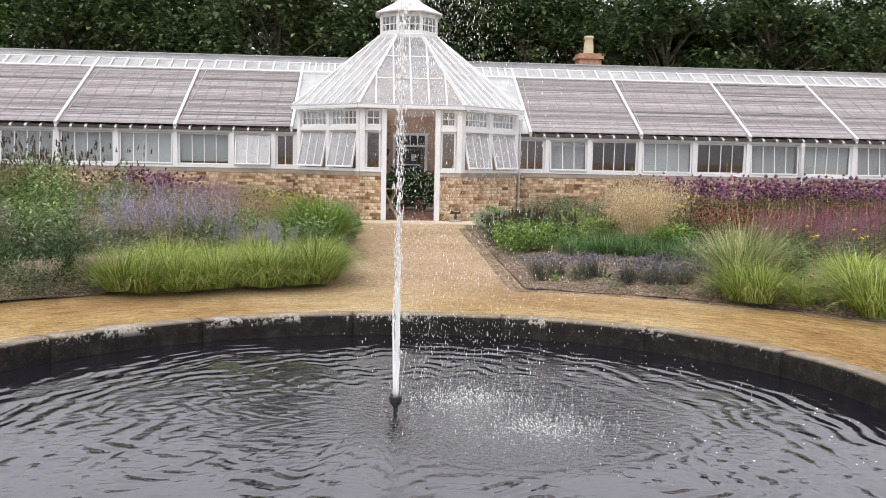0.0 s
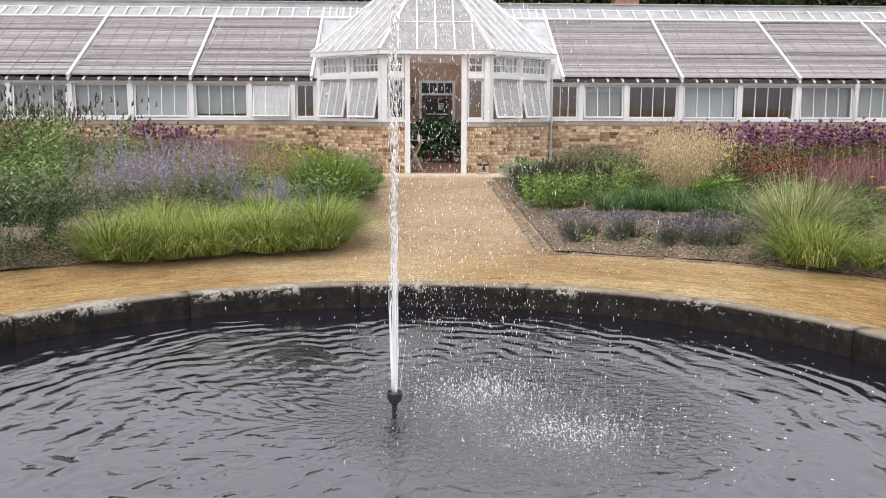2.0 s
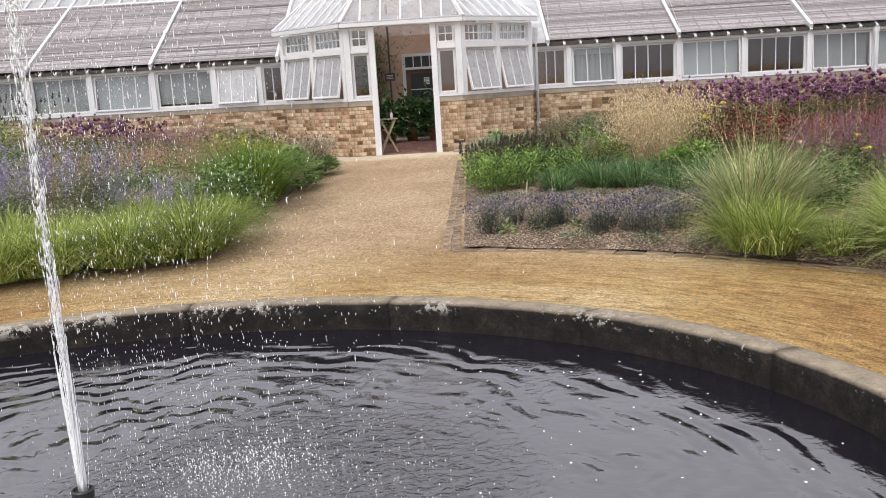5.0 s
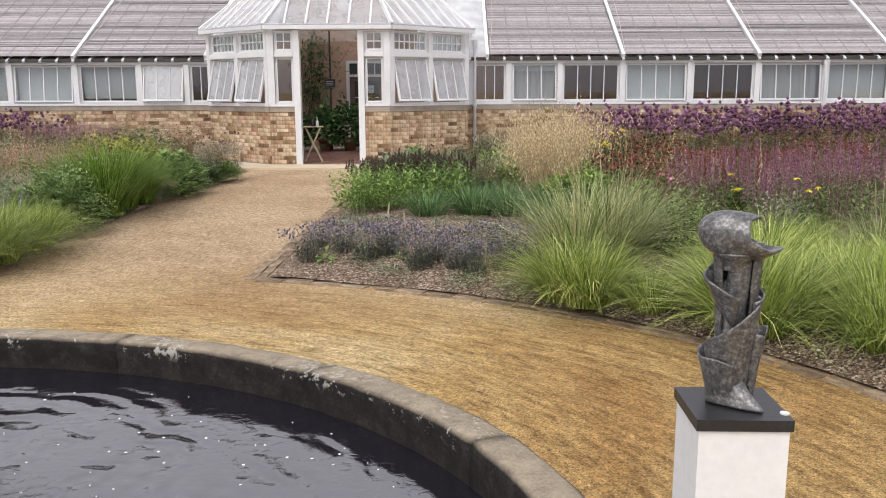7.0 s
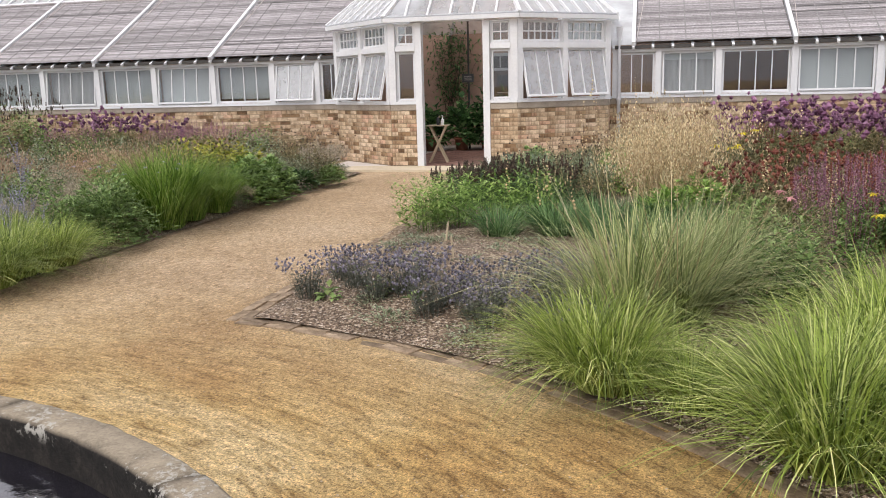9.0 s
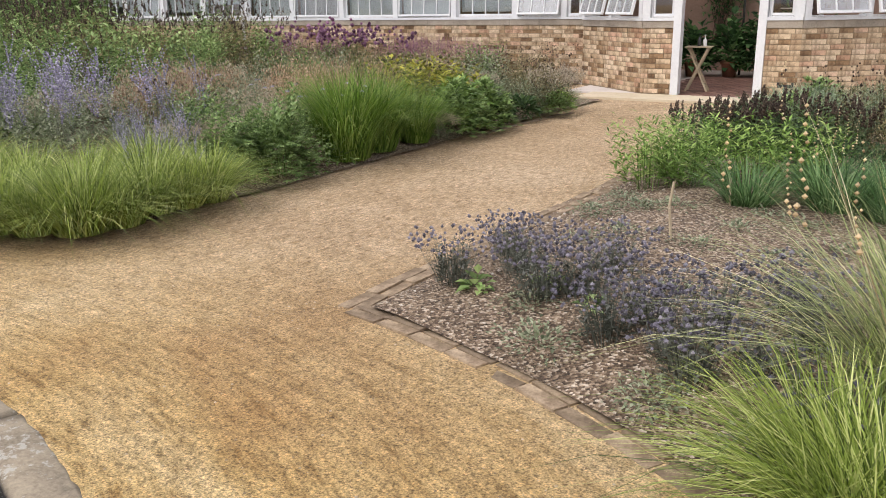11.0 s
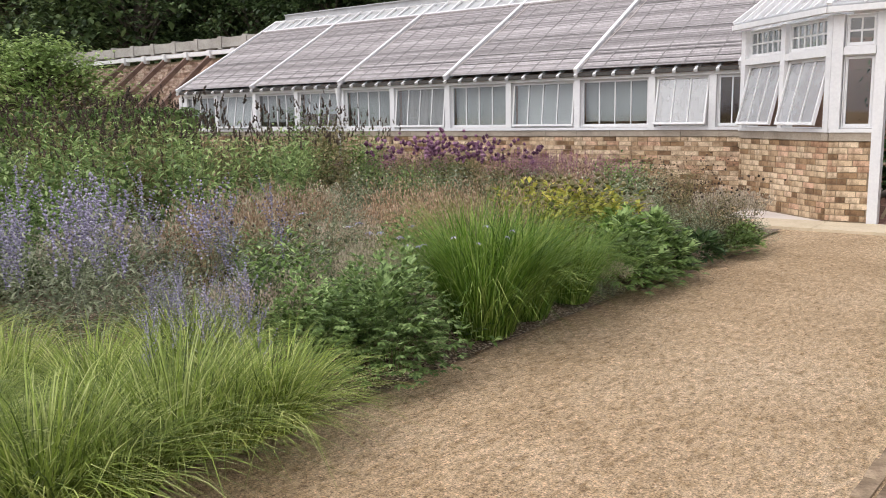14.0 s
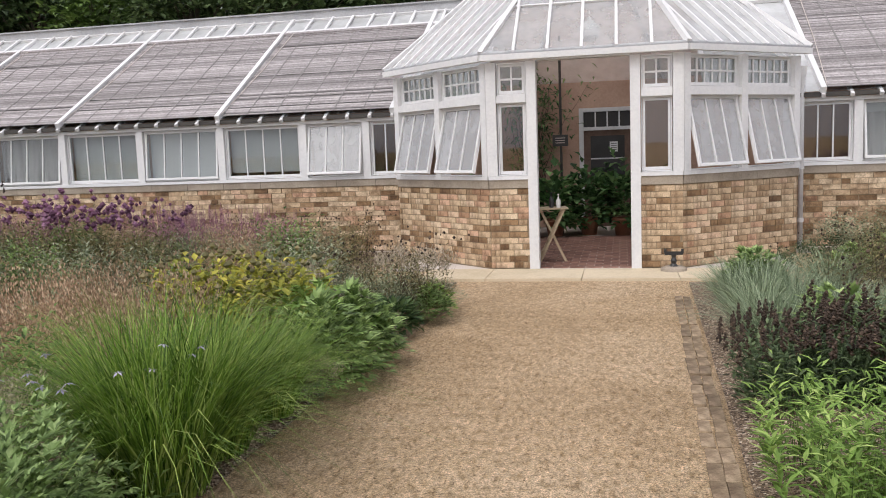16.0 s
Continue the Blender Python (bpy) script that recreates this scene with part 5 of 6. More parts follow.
# ---- planting: east bed ----
drift("dark_shrub", [(2.45, -0.3), (2.95, 0.35), (3.4, 0.6), (2.1, -0.85)], 0.62)
drift("leafy_mound", [(2.75, -0.75), (3.3, -0.2), (1.75, -1.5)], 0.6)
drift("blue_oat_grass", [(1.4, -2.35), (1.75, -2.1), (1.95, -2.7), (2.3, -1.9), (1.5, -1.85)], 1.0)
drift("sea_holly", block([(1.2, -9.55), (1.16, -9.12), (1.42, -9.28), (1.78, -9.1), (1.86, -9.5), (2.1, -9.78), (2.42, -10.2), (2.6, -10.05), (2.35, -9.65), (2.75, -9.75), (2.0, -10.02), (2.25, -9.98), (1.62, -9.62), (2.85, -10.38), (2.6, -9.45)], 0.28), 0.84)
drift("leaf_rosette", [(1.58, -9.48), (1.3, -9.62), (1.88, -9.68), (1.7, -9.55)], 0.9, 0.03)
drift("creeping_tuft", [(1.5, -9.75), (1.9, -10.05), (2.3, -10.4), (2.7, -10.55), (1.3, -8.7), (2.1, -9.3), (2.5, -9.2), (2.8, -9.3), (2.0, -8.6), (2.4, -8.6), (1.5, -7.7), (2.2, -7.7)], 0.9, 0.1)
drift("creeping_tuft", [(1.3, -8.1), (1.7, -7.8), (2.2, -8.1), (1.25, -7.5), (2.6, -8.3), (1.6, -8.35), (2.9, -8.7), (2.5, -7.9), (3.0, -10.1)], 1.0, 0.1)
drift("blue_star", block([(1.18, -7.0), (1.5, -6.85), (1.3, -6.5), (1.85, -6.6), (2.2, -6.65)], 0.36), 0.88)
drift("blue_moor_grass", block([(2.1, -7.3), (2.5, -7.25), (2.95, -7.45), (3.3, -7.2), (2.45, -6.8), (2.9, -6.8), (3.4, -6.7), (3.7, -7.3), (3.2, -7.9), (3.6, -7.9)], 0.34), 1.0)
drift("black_spike_plant", block([(1.25, -5.55), (1.6, -5.5), (1.95, -5.5), (1.28, -5.05), (1.7, -4.95), (2.3, -5.2)], 0.34), 0.9)
drift("blue_oat_grass", block([(1.4, -4.1), (1.75, -3.85), (2.1, -4.0), (1.42, -3.45), (2.05, -3.3), (2.5, -3.6), (2.9, -3.9), (1.5, -2.9)], 0.34), 1.05)
drift("leafy_mound", block([(3.8, -6.7), (3.5, -6.9), (3.1, -4.5), (1.9, -4.4)], 0.4), 0.8)
drift("feather_grass", block([(3.2, -10.2), (3.45, -9.95)], 0.48), 1.0)
drift("lime_moor_grass", block([(3.08, -10.88), (3.0, -10.7)], 0.35), 0.92)
drift("lime_moor_grass", block([(3.92, -11.25), (4.0, -11.66), (4.3, -11.35), (4.4, -11.95), (4.2, -10.9), (4.7, -11.5), (4.75, -12.3), (4.6, -11.0), (5.1, -11.9), (4.95, -11.2), (4.45, -10.4), (5.2, -10.8)], 0.35), 1.05)
drift("lime_moor_grass", block([(3.52, -11.08)], 0.3), 0.72)
drift("hair_grass", block([(3.28, -5.92), (3.7, -5.88), (3.45, -5.6), (3.5, -6.15)], 0.4), 0.98)
drift("coneflower", [(4.09, -6.0), (4.25, -5.8)], 1.0, 0.02)
drift("coneflower", [(4.6, -9.0), (5.3, -9.1)], 0.6, 0.02)
drift("pink_coneflower", [(4.3, -8.5)], 1.0, 0.02)
drift("bergamot", block([(4.6 + 0.62 * i + 0.2 * (j % 2), -5.1 + 0.6 * j) for i in range(9) for j in range(3)], 0.4), 1.02)
drift("rust_sneezeweed", block([(4.25, -7.1), (4.6, -6.7), (5.2, -6.5), (5.7, -6.2), (6.3, -6.0), (5.3, -5.9), (6.9, -5.9), (4.1, -7.45)], 0.4), 0.78)
drift("red_bistort", block([(4.9, -7.7), (5.4, -7.2), (6.3, -6.9), (7.5, -7.0), (8.1, -6.4)], 0.4), 0.9)
drift("mauve_spire", block([(5.4, -7.9), (5.9, -7.7), (6.5, -7.8), (7.1, -7.6), (7.7, -7.9), (5.9, -8.4), (6.7, -8.5)], 0.4), 0.95)
drift("brown_seedhead_plant", block([(2.2, -4.9), (2.6, -5.3), (2.7, -4.7), (2.35, -4.35), (2.85, -5.75)], 0.35), 0.85)
drift("dark_shrub", block([(2.45, -5.9), (2.1, -5.75), (2.75, -6.25)], 0.35), 0.7)
drift("brown_seedhead_plant", block([(2.6, -2.6), (3.0, -2.3), (2.2, -2.4), (2.7, -1.8), (3.3, -2.0)], 0.35), 0.8)
drift("mauve_spire", block([(5.1, -8.7), (4.6, -8.2), (4.9, -7.7)], 0.4), 0.85)


def in_east(x, y):
    if x < 2.9 and y > -1.6:
        return False
    if x < 3.0 and y < -7.6:
        return False
    return x > path_right(y) + 0.35 and y > ring_y(x, 0.45) - (3 if x > 4.3 else 0)


def pick_east(x, y):
    if y > -1.6:
        return R.choice(["brown_seedhead_plant", "olive_perennial", "mauve_spire", "green_perennial", "sage_shrub"]), 0.75
    if x < 3.4 and y < -5.6:
        return R.choice(["blue_moor_grass", "green_perennial"]), 0.62
    if y < -8.2:
        return R.choice(["feather_grass", "olive_perennial", "lime_moor_grass", "green_perennial"]), 0.75
    if x < 4.6:
        return R.choice(["green_perennial", "leafy_mound", "olive_perennial", "brown_seedhead_plant", "leafy_mound", "blue_moor_grass"]), 0.8
    return R.choice(["red_bistort", "olive_perennial", "green_perennial", "brown_seedhead_plant", "rust_sneezeweed"]), 0.85


fill(1.2, 9.5, -11.6, 1.5, 0.6, pick_east, in_east)
fill(9.5, 16.5, -11, 1.5, 0.95, lambda x, y: (R.choice(["bergamot", "red_bistort", "green_perennial", "olive_perennial", "brown_seedhead_plant"]), 1.0), lambda x, y: True)


fill(6.3, 16.5, -17.0, -11.8, 0.95, lambda x, y: (R.choice(["lime_moor_grass", "feather_grass", "green_perennial", "olive_perennial"]), 0.9), lambda x, y: True)
fill(-16.5, -6.3, -17.0, -11.2, 0.95, lambda x, y: (R.choice(["dark_shrub", "sage_shrub", "green_perennial", "olive_perennial"]), 0.9), lambda x, y: True)

for protos_ in KINDS.values():
    for ob_, placed_ in protos_:
        if not placed_:
            for o_ in (*ob_.children_recursive, ob_):
                bpy.data.objects.remove(o_)


# ---- trees ----
L_WOOD = leafy("dark_wood_foliage", (0.03, 0.052, 0.022), (0.085, 0.135, 0.055), (0.16, 0.22, 0.10), through_light=0.3)
L_WOOD2 = leafy("light_wood_foliage", (0.05, 0.09, 0.025), (0.12, 0.2, 0.05), (0.2, 0.3, 0.09))
M_BARK = plain("grey_brown_bark", (0.05, 0.04, 0.03), (0.12, 0.1, 0.08), 0.95, 3, 30)


def tree(name, label, h, crown_r, clumps, per, size, mat, low=0.22):
    t = thing(name, label, "tree", "trees behind the glasshouse")
    tr = Mesh()
    pts = [(0.15 * math.sin(i * 1.3), 0.12 * math.cos(i * 1.7), h * 0.8 * i / 7 - 0.1 * (i == 0)) for i in range(8)]
    tr.tube(pts, [0.3 * (1 - i / 8.5) + 0.03 for i in range(8)], 8)
    cr = Mesh()
    for c in range(clumps):
        zt = low + (1 - low) * random.random() ** 0.9
        a = random.random() * math.tau
        rad = crown_r * (1.05 - 0.85 * max(0.0, (zt - 0.45) / 0.55) ** 1.6) * random.uniform(0.35, 1.0)
        c0 = Vector((rad * math.cos(a), rad * math.sin(a), h * zt))
        base = Vector(pts[min(6, max(1, int(zt * 7)))])
        tr.tube([base, base.lerp(c0, 0.6) + Vector((0, 0, 0.15)), c0], [0.07, 0.04, 0.012], 4, False)
        cs = crown_r * random.uniform(0.2, 0.36)
        for _ in range(per):
            q = Vector((random.gauss(0, 0.45), random.gauss(0, 0.45), random.gauss(0, 0.32))) * cs
            s = size * random.uniform(0.6, 1.3)
            leaf(cr, c0 + q, random.random() * math.tau, random.uniform(-0.8, 0.6), s, s * 0.6, 0.15)
    part("trunk", tr, M_BARK, t)
    part("crown", cr, mat, t)
    return t


protos = [tree("woodland_tree", "tall dark woodland tree in full leaf", 8.6, 3.3, 95, 95, 0.28, L_WOOD),
          tree("woodland_tree", "tall dark woodland tree in full leaf", 7.6, 3.2, 90, 95, 0.27, L_WOOD, 0.12),
          tree("woodland_tree", "mid-green woodland tree in full leaf", 6.8, 3.0, 80, 90, 0.26, L_WOOD2, 0.1)]
used = [False] * 3
RT = random.Random(5)
spots = []
for row, (yy, step) in enumerate(((15.0, 3.0), (19, 3.1), (24, 3.2))):
    x = -46 + row * 1.7
    while x < 42:
        spots.append((x + RT.uniform(-1.2, 1.2), yy + RT.uniform(-1.6, 1.6), row))
        x += step
for k_ in range(12):
    spots.append((-33 - 2.6 * k_ + RT.uniform(-1, 1), 7.5 + RT.uniform(-1.5, 5) + k_ * 0.5, 3))
for x, y, row in spots:
    if row < 2 and -10.6 < x * 20 / y < -7.0:
        continue
    k = RT.choice((0, 0, 1, 1, 1)) if RT.random() < 0.93 else 2
    m = pose(x, y, -0.1, 0, 0, RT.uniform(0, 360)) @ Matrix.Scale(RT.uniform(0.94, 1.1) * (1 + 0.12 * min(row, 2)), 4)
    if not used[k]:
        protos[k].matrix_basis, used[k] = m, True
    else:
        keep = protos[k].matrix_basis.copy()
        protos[k].matrix_basis = Matrix.Identity(4)
        copy_thing(protos[k], m)
        protos[k].matrix_basis = keep
if not used[2]:
    protos[2].matrix_basis = pose(-30, 14, -0.1)
L_GARDEN = leafy("light_green_tree_leaves", (0.24, 0.36, 0.11), (0.42, 0.56, 0.20), (0.58, 0.68, 0.34), through_light=0.4)
small = tree("garden_tree", "light green small garden tree", 3.7, 2.7, 110, 110, 0.15, L_GARDEN, 0.35)
small.matrix_basis = pose(-25.0, 2.6, -0.1) @ Matrix.Diagonal((1.4, 1.2, 1.0, 1))

# clipped hedge beyond the west bed
hd = Mesh()
for _ in range(16000):
    x, y, z = random.uniform(-27, -13.2), random.uniform(-1.2, -0.1), random.uniform(0.0, 1.52)
    k = random.choice("xyz")
    if k == "y":
        y = -1.2 + random.uniform(-0.05, 0.05)
    elif k == "z":
        z = 1.52 + random.uniform(-0.08, 0.06)
    leaf(hd, (x, y, z), random.random() * 6.3, random.uniform(-0.6, 0.8), 0.13, 0.075)
hedge = thing("hedge", "long dark clipped garden hedge", "hedge")
part("leaves", hd, L_MID, hedge)
part("core", Mesh().box(-26.9, -1.1, -0.1, -13.3, -0.15, 1.45), L_MID, hedge)

# ---- fountain ----
def drop(m, p, r, long=1.8):
    """A falling bead of water, drawn out along its way."""
    x, y, z = p
    m.add([(x + r, y, z), (x, y + r, z), (x - r, y, z), (x, y - r, z), (x, y, z + r * long), (x, y, z - r * long)],
          [(0, 1, 4), (1, 2, 4), (2, 3, 4), (3, 0, 4), (1, 0, 5), (2, 1, 5), (3, 2, 5), (0, 3, 5)])


M_SPRAY, nt_, p_, _o = shader("white_water_spray")
p_.inputs["Base Color"].default_value = (0.93, 0.94, 0.95, 1)
p_.inputs["Roughness"].default_value, p_.inputs["Transmission Weight"].default_value, p_.inputs["IOR"].default_value = 0.2, 0.0, 1.33
NX, NY = -0.625, -13.905
fountain = thing("fountain", "black fountain nozzle throwing a tall white water jet", "fountain", m=pose(NX, NY, WATER))
part("nozzle", Mesh().lathe([(0.0, -0.3), (0.015, -0.3), (0.014, 0.05), (0.022, 0.066), (0.034, 0.076), (0.036, 0.084), (0.04, 0.09), (0.041, 0.122), (0.035, 0.128), (0.03, 0.116), (0.0, 0.114)], 20), M_BLACK, fountain, "black plastic nozzle")
RF = random.Random(3)
jet = Mesh()
for i in range(26):
    # separate threads of water that leave the nozzle together and drift apart
    a, d, top = RF.random() * math.tau, 0.016 * math.sqrt(RF.random()), RF.uniform(0.25, 0.9)
    pts = [(d * (1 + 0.9 * k / 7) * math.cos(a + 0.05 * k), d * (1 + 0.9 * k / 7) * math.sin(a + 0.05 * k), 0.115 + top * k / 7) for k in range(8)]
    jet.tube(pts, [RF.uniform(0.002, 0.0042) * (1 - 0.09 * k) for k in range(8)], 5)
for i in range(2100):
    t = RF.random()
    s_ = 0.012 + 0.045 * t ** 1.3
    drop(jet, (RF.gauss(0.015 * t, s_ * 0.55), RF.gauss(0, s_ * 0.55), 0.35 + 3.1 * t), RF.uniform(0.001, 0.0026), RF.uniform(4.0, 14.0))
for i in range(40):
    # a thin stray thread beside the column
    t = i / 40
    drop(jet, (0.026 + 0.035 * t, -0.006, 0.12 + 0.3 * t), RF.uniform(0.0006, 0.0013), 6)
ob = part("jet", jet, M_SPRAY, fountain, "rising column of white water", True)
ob["kind"] = "stuff"
fall = Mesh()
for i in range(7500):
    t = RF.random() ** 0.8
    a, v = RF.gauss(0.25, 0.9), abs(RF.gauss(0.34, 0.26))
    z = (3.5 - 0.5 * RF.random()) * (1 - t * t)
    x, y = v * t * math.cos(a) * 1.7 + RF.gauss(0.05, 0.06), v * t * math.sin(a) * 1.2 + RF.gauss(0, 0.06)
    drop(fall, (x, y, max(0.02, z)), RF.uniform(0.0008, 0.0016) * (1.7 if RF.random() < 0.08 else 1), RF.uniform(2.0, 7.0))
ob = part("spray", fall, M_SPRAY, fountain, "scattered falling drops")
ob["kind"] = "stuff"
foam = Mesh()
for i in range(3000):
    cx_, cy_ = RF.choice(((0.50, 0.36), (0.90, -0.26)))
    wide = 0.14 if i < 1700 else 0.32
    x, y = RF.gauss(cx_, wide * 1.25), RF.gauss(cy_, wide)
    drop(foam, (x, y, min(0.07, RF.expovariate(90 if i < 1700 else 300))), RF.uniform(0.001, 0.0036 if i < 1700 else 0.0026), RF.uniform(0.4, 2.6))
ob = part("splash", foam, M_SPRAY, fountain, "white splashes where drops strike the pool")
ob["kind"] = "stuff"
flecks = Mesh()
for i in range(150):
    t, d = RF.uniform(-0.5, 1.6), RF.uniform(0.3, 0.95)
    r_ = RF.uniform(0.003, 0.009)
    drop(flecks, (PX + PA * d * math.cos(t), PY + PB * d * math.sin(t), WATER + 0.001), r_, 0.25)
tagged(part("foam_flecks", flecks, M_SPRAY), "small white foam flecks floating on the pool", "foam", "", "stuff")

# ---- sculpture on its plinth ----
SX, SY = 2.948, -14.105
TURN = -1.5
M_PLINTH = plain("white_plinth_paint", (0.7, 0.7, 0.69), (0.8, 0.8, 0.79), 0.5, 1.5, 30, relief=0.05)
plinth = thing("plinth", "white square plinth with a black slab top", "plinth", m=pose(SX, SY, 0, 0, 0, TURN))
part("body", Mesh().box(-0.107, -0.107, -0.05, 0.107, 0.107, 0.54), M_PLINTH, plinth)
part("slab", Mesh().box(-0.114, -0.114, 0.54, 0.114, 0.114, 0.568), M_BLACK, plinth, "black slab")
m, nt_, p_, _o = shader("mottled_bronze")
g1, g2 = grain(nt_, 30, 5, 0.7), grain(nt_, 110, 4, 0.7)
nt_.links.new(ramp(nt_, mix(nt_, g1, g2, 0.6), [(0.34, (0.05, 0.05, 0.053)), (0.5, (0.13, 0.129, 0.128)), (0.64, (0.34, 0.333, 0.325))]), p_.inputs["Base Color"])
p_.inputs["Roughness"].default_value, p_.inputs["Metallic"].default_value = 0.38, 0.5
bump(nt_, p_, g2, 0.5, 0.002)
M_BRONZE = m


st = Mesh()


def sheet(m, fn, nu, nv, wrap=False):
    """A curved sheet of metal from a function of two numbers between 0 and 1."""
    n0, w = len(m.v), nu if wrap else nu + 1
    m.v += [tuple(fn(i / nu, j / nv)) for j in range(nv + 1) for i in range(w)]
    m.f += [(n0 + j * w + i, n0 + j * w + (i + 1) % w, n0 + (j + 1) * w + (i + 1) % w, n0 + (j + 1) * w + i) for j in range(nv) for i in range(nu)]


def collar(a0, a1, z0, z1, reach, depth, root=0.032, cx=0.0):
    """A cupped fold wound round the stem: its free edge climbs from z0 to z1, standing off over a hollow."""
    def at(u, v):
        a = radians(a0 + (a1 - a0) * u)
        fade = min(1.0, u / 0.10, (1 - u) / 0.10) ** 0.5 if 0 < u < 1 else 0.0
        edge = z0 + (z1 - z0) * u + 0.004 * math.sin(u * 11)
        r = root + (reach * (0.66 + 0.34 * fade) - root) * v ** 0.75 + 0.005 * max(0.0, v - 0.75) / 0.25
        z = edge - depth * (1 - v ** 1.1)
        x = cx + r * math.cos(a)
        return x, 0.82 * r * math.sin(a), max(0.0, z)
    return at


def stem(u, v):
    a, z = u * math.tau, 0.36 * v
    r = 0.023 + 0.014 * max(0.0, 1 - v / 0.3) ** 0.5
    toe = max(0.0, 1 - z / 0.07) ** 1.4 * max(0.0, math.cos(a + 0.5)) ** 2
    x, y = -0.022 + 0.026 * v + r * math.cos(a), 0.85 * r * math.sin(a)
    k = 0.003 * noise.noise((math.cos(a) * 3, math.sin(a) * 3, z * 25))
    return x + k + 0.060 * toe, y + k - 0.034 * toe, z


def head(u, v):
    """The bulb: closed at one end, its other end a notched mouth with a horn above and a curled lip below."""
    b = u * math.tau
    c, low = math.cos(b), max(0.0, -math.cos(b))
    end = 0.014 + 0.028 * max(0.0, c) ** 4.0 + 0.076 * low ** 0.7
    x = -0.094 + (end + 0.094) * (1 - math.cos(v * math.pi / 2))
    x += 0.006 * math.sin(3 * b) * v ** 3
    k = math.sqrt(max(0.0, 1 - ((min(x, -0.02) + 0.02) / 0.074) ** 2)) * (1 - 1.1 * max(0.0, x + 0.005))
    out = max(0.0, x - 0.035)
    z = 0.054 * k * c * (1 - 0.25 * low * max(0.0, v - 0.5)) + 0.55 * out * low
    n_ = 0.002 * noise.noise((x * 30, b * 2, 3))
    return x + n_, 0.047 * k * math.sin(b) * (1 - 3.0 * out * low), 0.400 + z + n_ - 0.12 * (x + 0.02)


sheet(st, stem, 36, 40, True)
sheet(st, collar(-230, -62, 0.128, 0.106, 0.060, 0.120, 0.027, cx=-0.018), 44, 16)
sheet(st, collar(-188, 10, 0.124, 0.272, 0.057, 0.200, 0.026, cx=-0.008), 56, 24)
sheet(st, collar(-30, 90, 0.250, 0.312, 0.056, 0.120, 0.040, cx=-0.004), 30, 14)
sheet(st, collar(-285, -72, 0.352, 0.264, 0.064, 0.085, 0.018, cx=-0.010), 54, 16)
sheet(st, collar(-25, 205, 0.385, 0.372, 0.050, 0.36, 0.028, cx=-0.004), 40, 26)
sheet(st, lambda u, v: (-0.010 + (0.026 + 0.026 * v * v) * math.cos(u * math.tau), (0.022 + 0.018 * v * v) * math.sin(u * math.tau), 0.318 + 0.044 * v), 30, 8, True)
sheet(st, head, 44, 30, True)
# a thin second leg, rolled and open at its head
sheet(st, lambda u, v: (0.038 + 0.012 * v + (0.010 + 0.018 * v ** 2) * math.cos(4.6 * u + 0.6), 0.012 + 0.010 * v + (0.010 + 0.012 * v ** 2) * math.sin(4.6 * u + 0.6), 0.185 * v - 0.016 * v * u), 14, 12)
sc = part("sculpture", st, M_BRONZE, None, "", True)
tagged(sc, "twisted mottled grey bronze abstract sculpture on a plinth", "sculpture")
thick_ = sc.modifiers.new("thickness", "SOLIDIFY")
thick_.thickness, thick_.offset = 0.0065, 0.0
soft_ = sc.modifiers.new("rounding", "SUBSURF")
soft_.levels = soft_.render_levels = 1
sc.matrix_basis = pose(SX, SY, 0.571, 0, 0, -19) @ Matrix.Diagonal((1.05, 1.05, 1.05, 1))
tagtop = thing("price_disc", "small white round disc lying on the slab", "disc", m=pose(3.052, -14.178, 0.568))
part("disc", Mesh().lathe([(0.0, 0.0), (0.011, 0.0), (0.011, 0.004), (0.0, 0.004)], 16), M_PLINTH, tagtop)
lab = thing("plant_label", "small black garden label on a spike", "label", m=pose(2.86, -13.78, -0.04, 0, 0, 20))
part("spike", Mesh().box(-0.003, -0.006, -0.02, 0.003, 0.006, 0.055), M_BLACK, lab)
part("plate", Mesh().box(-0.048, -0.003, -0.026, 0.048, 0.003, 0.026, pose(0, 0, 0.068, -62, 0, 0)), M_BLACK, lab)

# ---- porch interior ----
back = 5.35
door = thing("door_1", "dark inner door in a white frame with a four-pane fanlight", "door", kind="structure", m=pose(0.19, back, 0))
part("door_frame", Mesh().box(-0.5, -0.08, -0.02, -0.42, 0.02, 2.12).box(0.42, -0.08, -0.02, 0.5, 0.02, 2.12).box(-0.42, -0.08, 2.05, 0.42, 0.02, 2.12).box(-0.42, -0.08, 1.72, 0.42, 0.02, 1.78), M_WHITE, door)
for k in (-0.21, 0, 0.21):
    part("glazing_bar", Mesh().box(k - 0.012, -0.06, 1.78, k + 0.012, 0.0, 2.05), M_WHITE, door)
part("leaf", Mesh().box(-0.42, -0.03, -0.02, 0.42, -0.005, 0.8).box(-0.42, -0.03, 0.8, -0.3, -0.005, 1.72).box(0.3, -0.03, 0.8, 0.42, -0.005, 1.72).box(-0.3, -0.03, 1.62, 0.3, -0.005, 1.72), M_STRUT, door, "dark brown door leaf")
part("door_pane", Mesh().box(-0.3, -0.02, 0.8, 0.3, -0.012, 1.62), M_BLACK, door, "dark glass in the upper door")
part("glazing_bar", Mesh().box(-0.3, -0.03, 1.2, 0.3, -0.008, 1.225), M_WHITE, door)
part("fanlight", Mesh().box(-0.42, -0.02, 1.78, 0.42, -0.008, 2.05), M_BLACK, door)
notice = thing("notice", "small white paper notice on the inner door", "notice", m=pose(0.3, back - 0.035, 1.42))
part("sheet", Mesh().box(-0.07, -0.004, -0.09, 0.07, 0.0, 0.09), M_BLIND, notice)
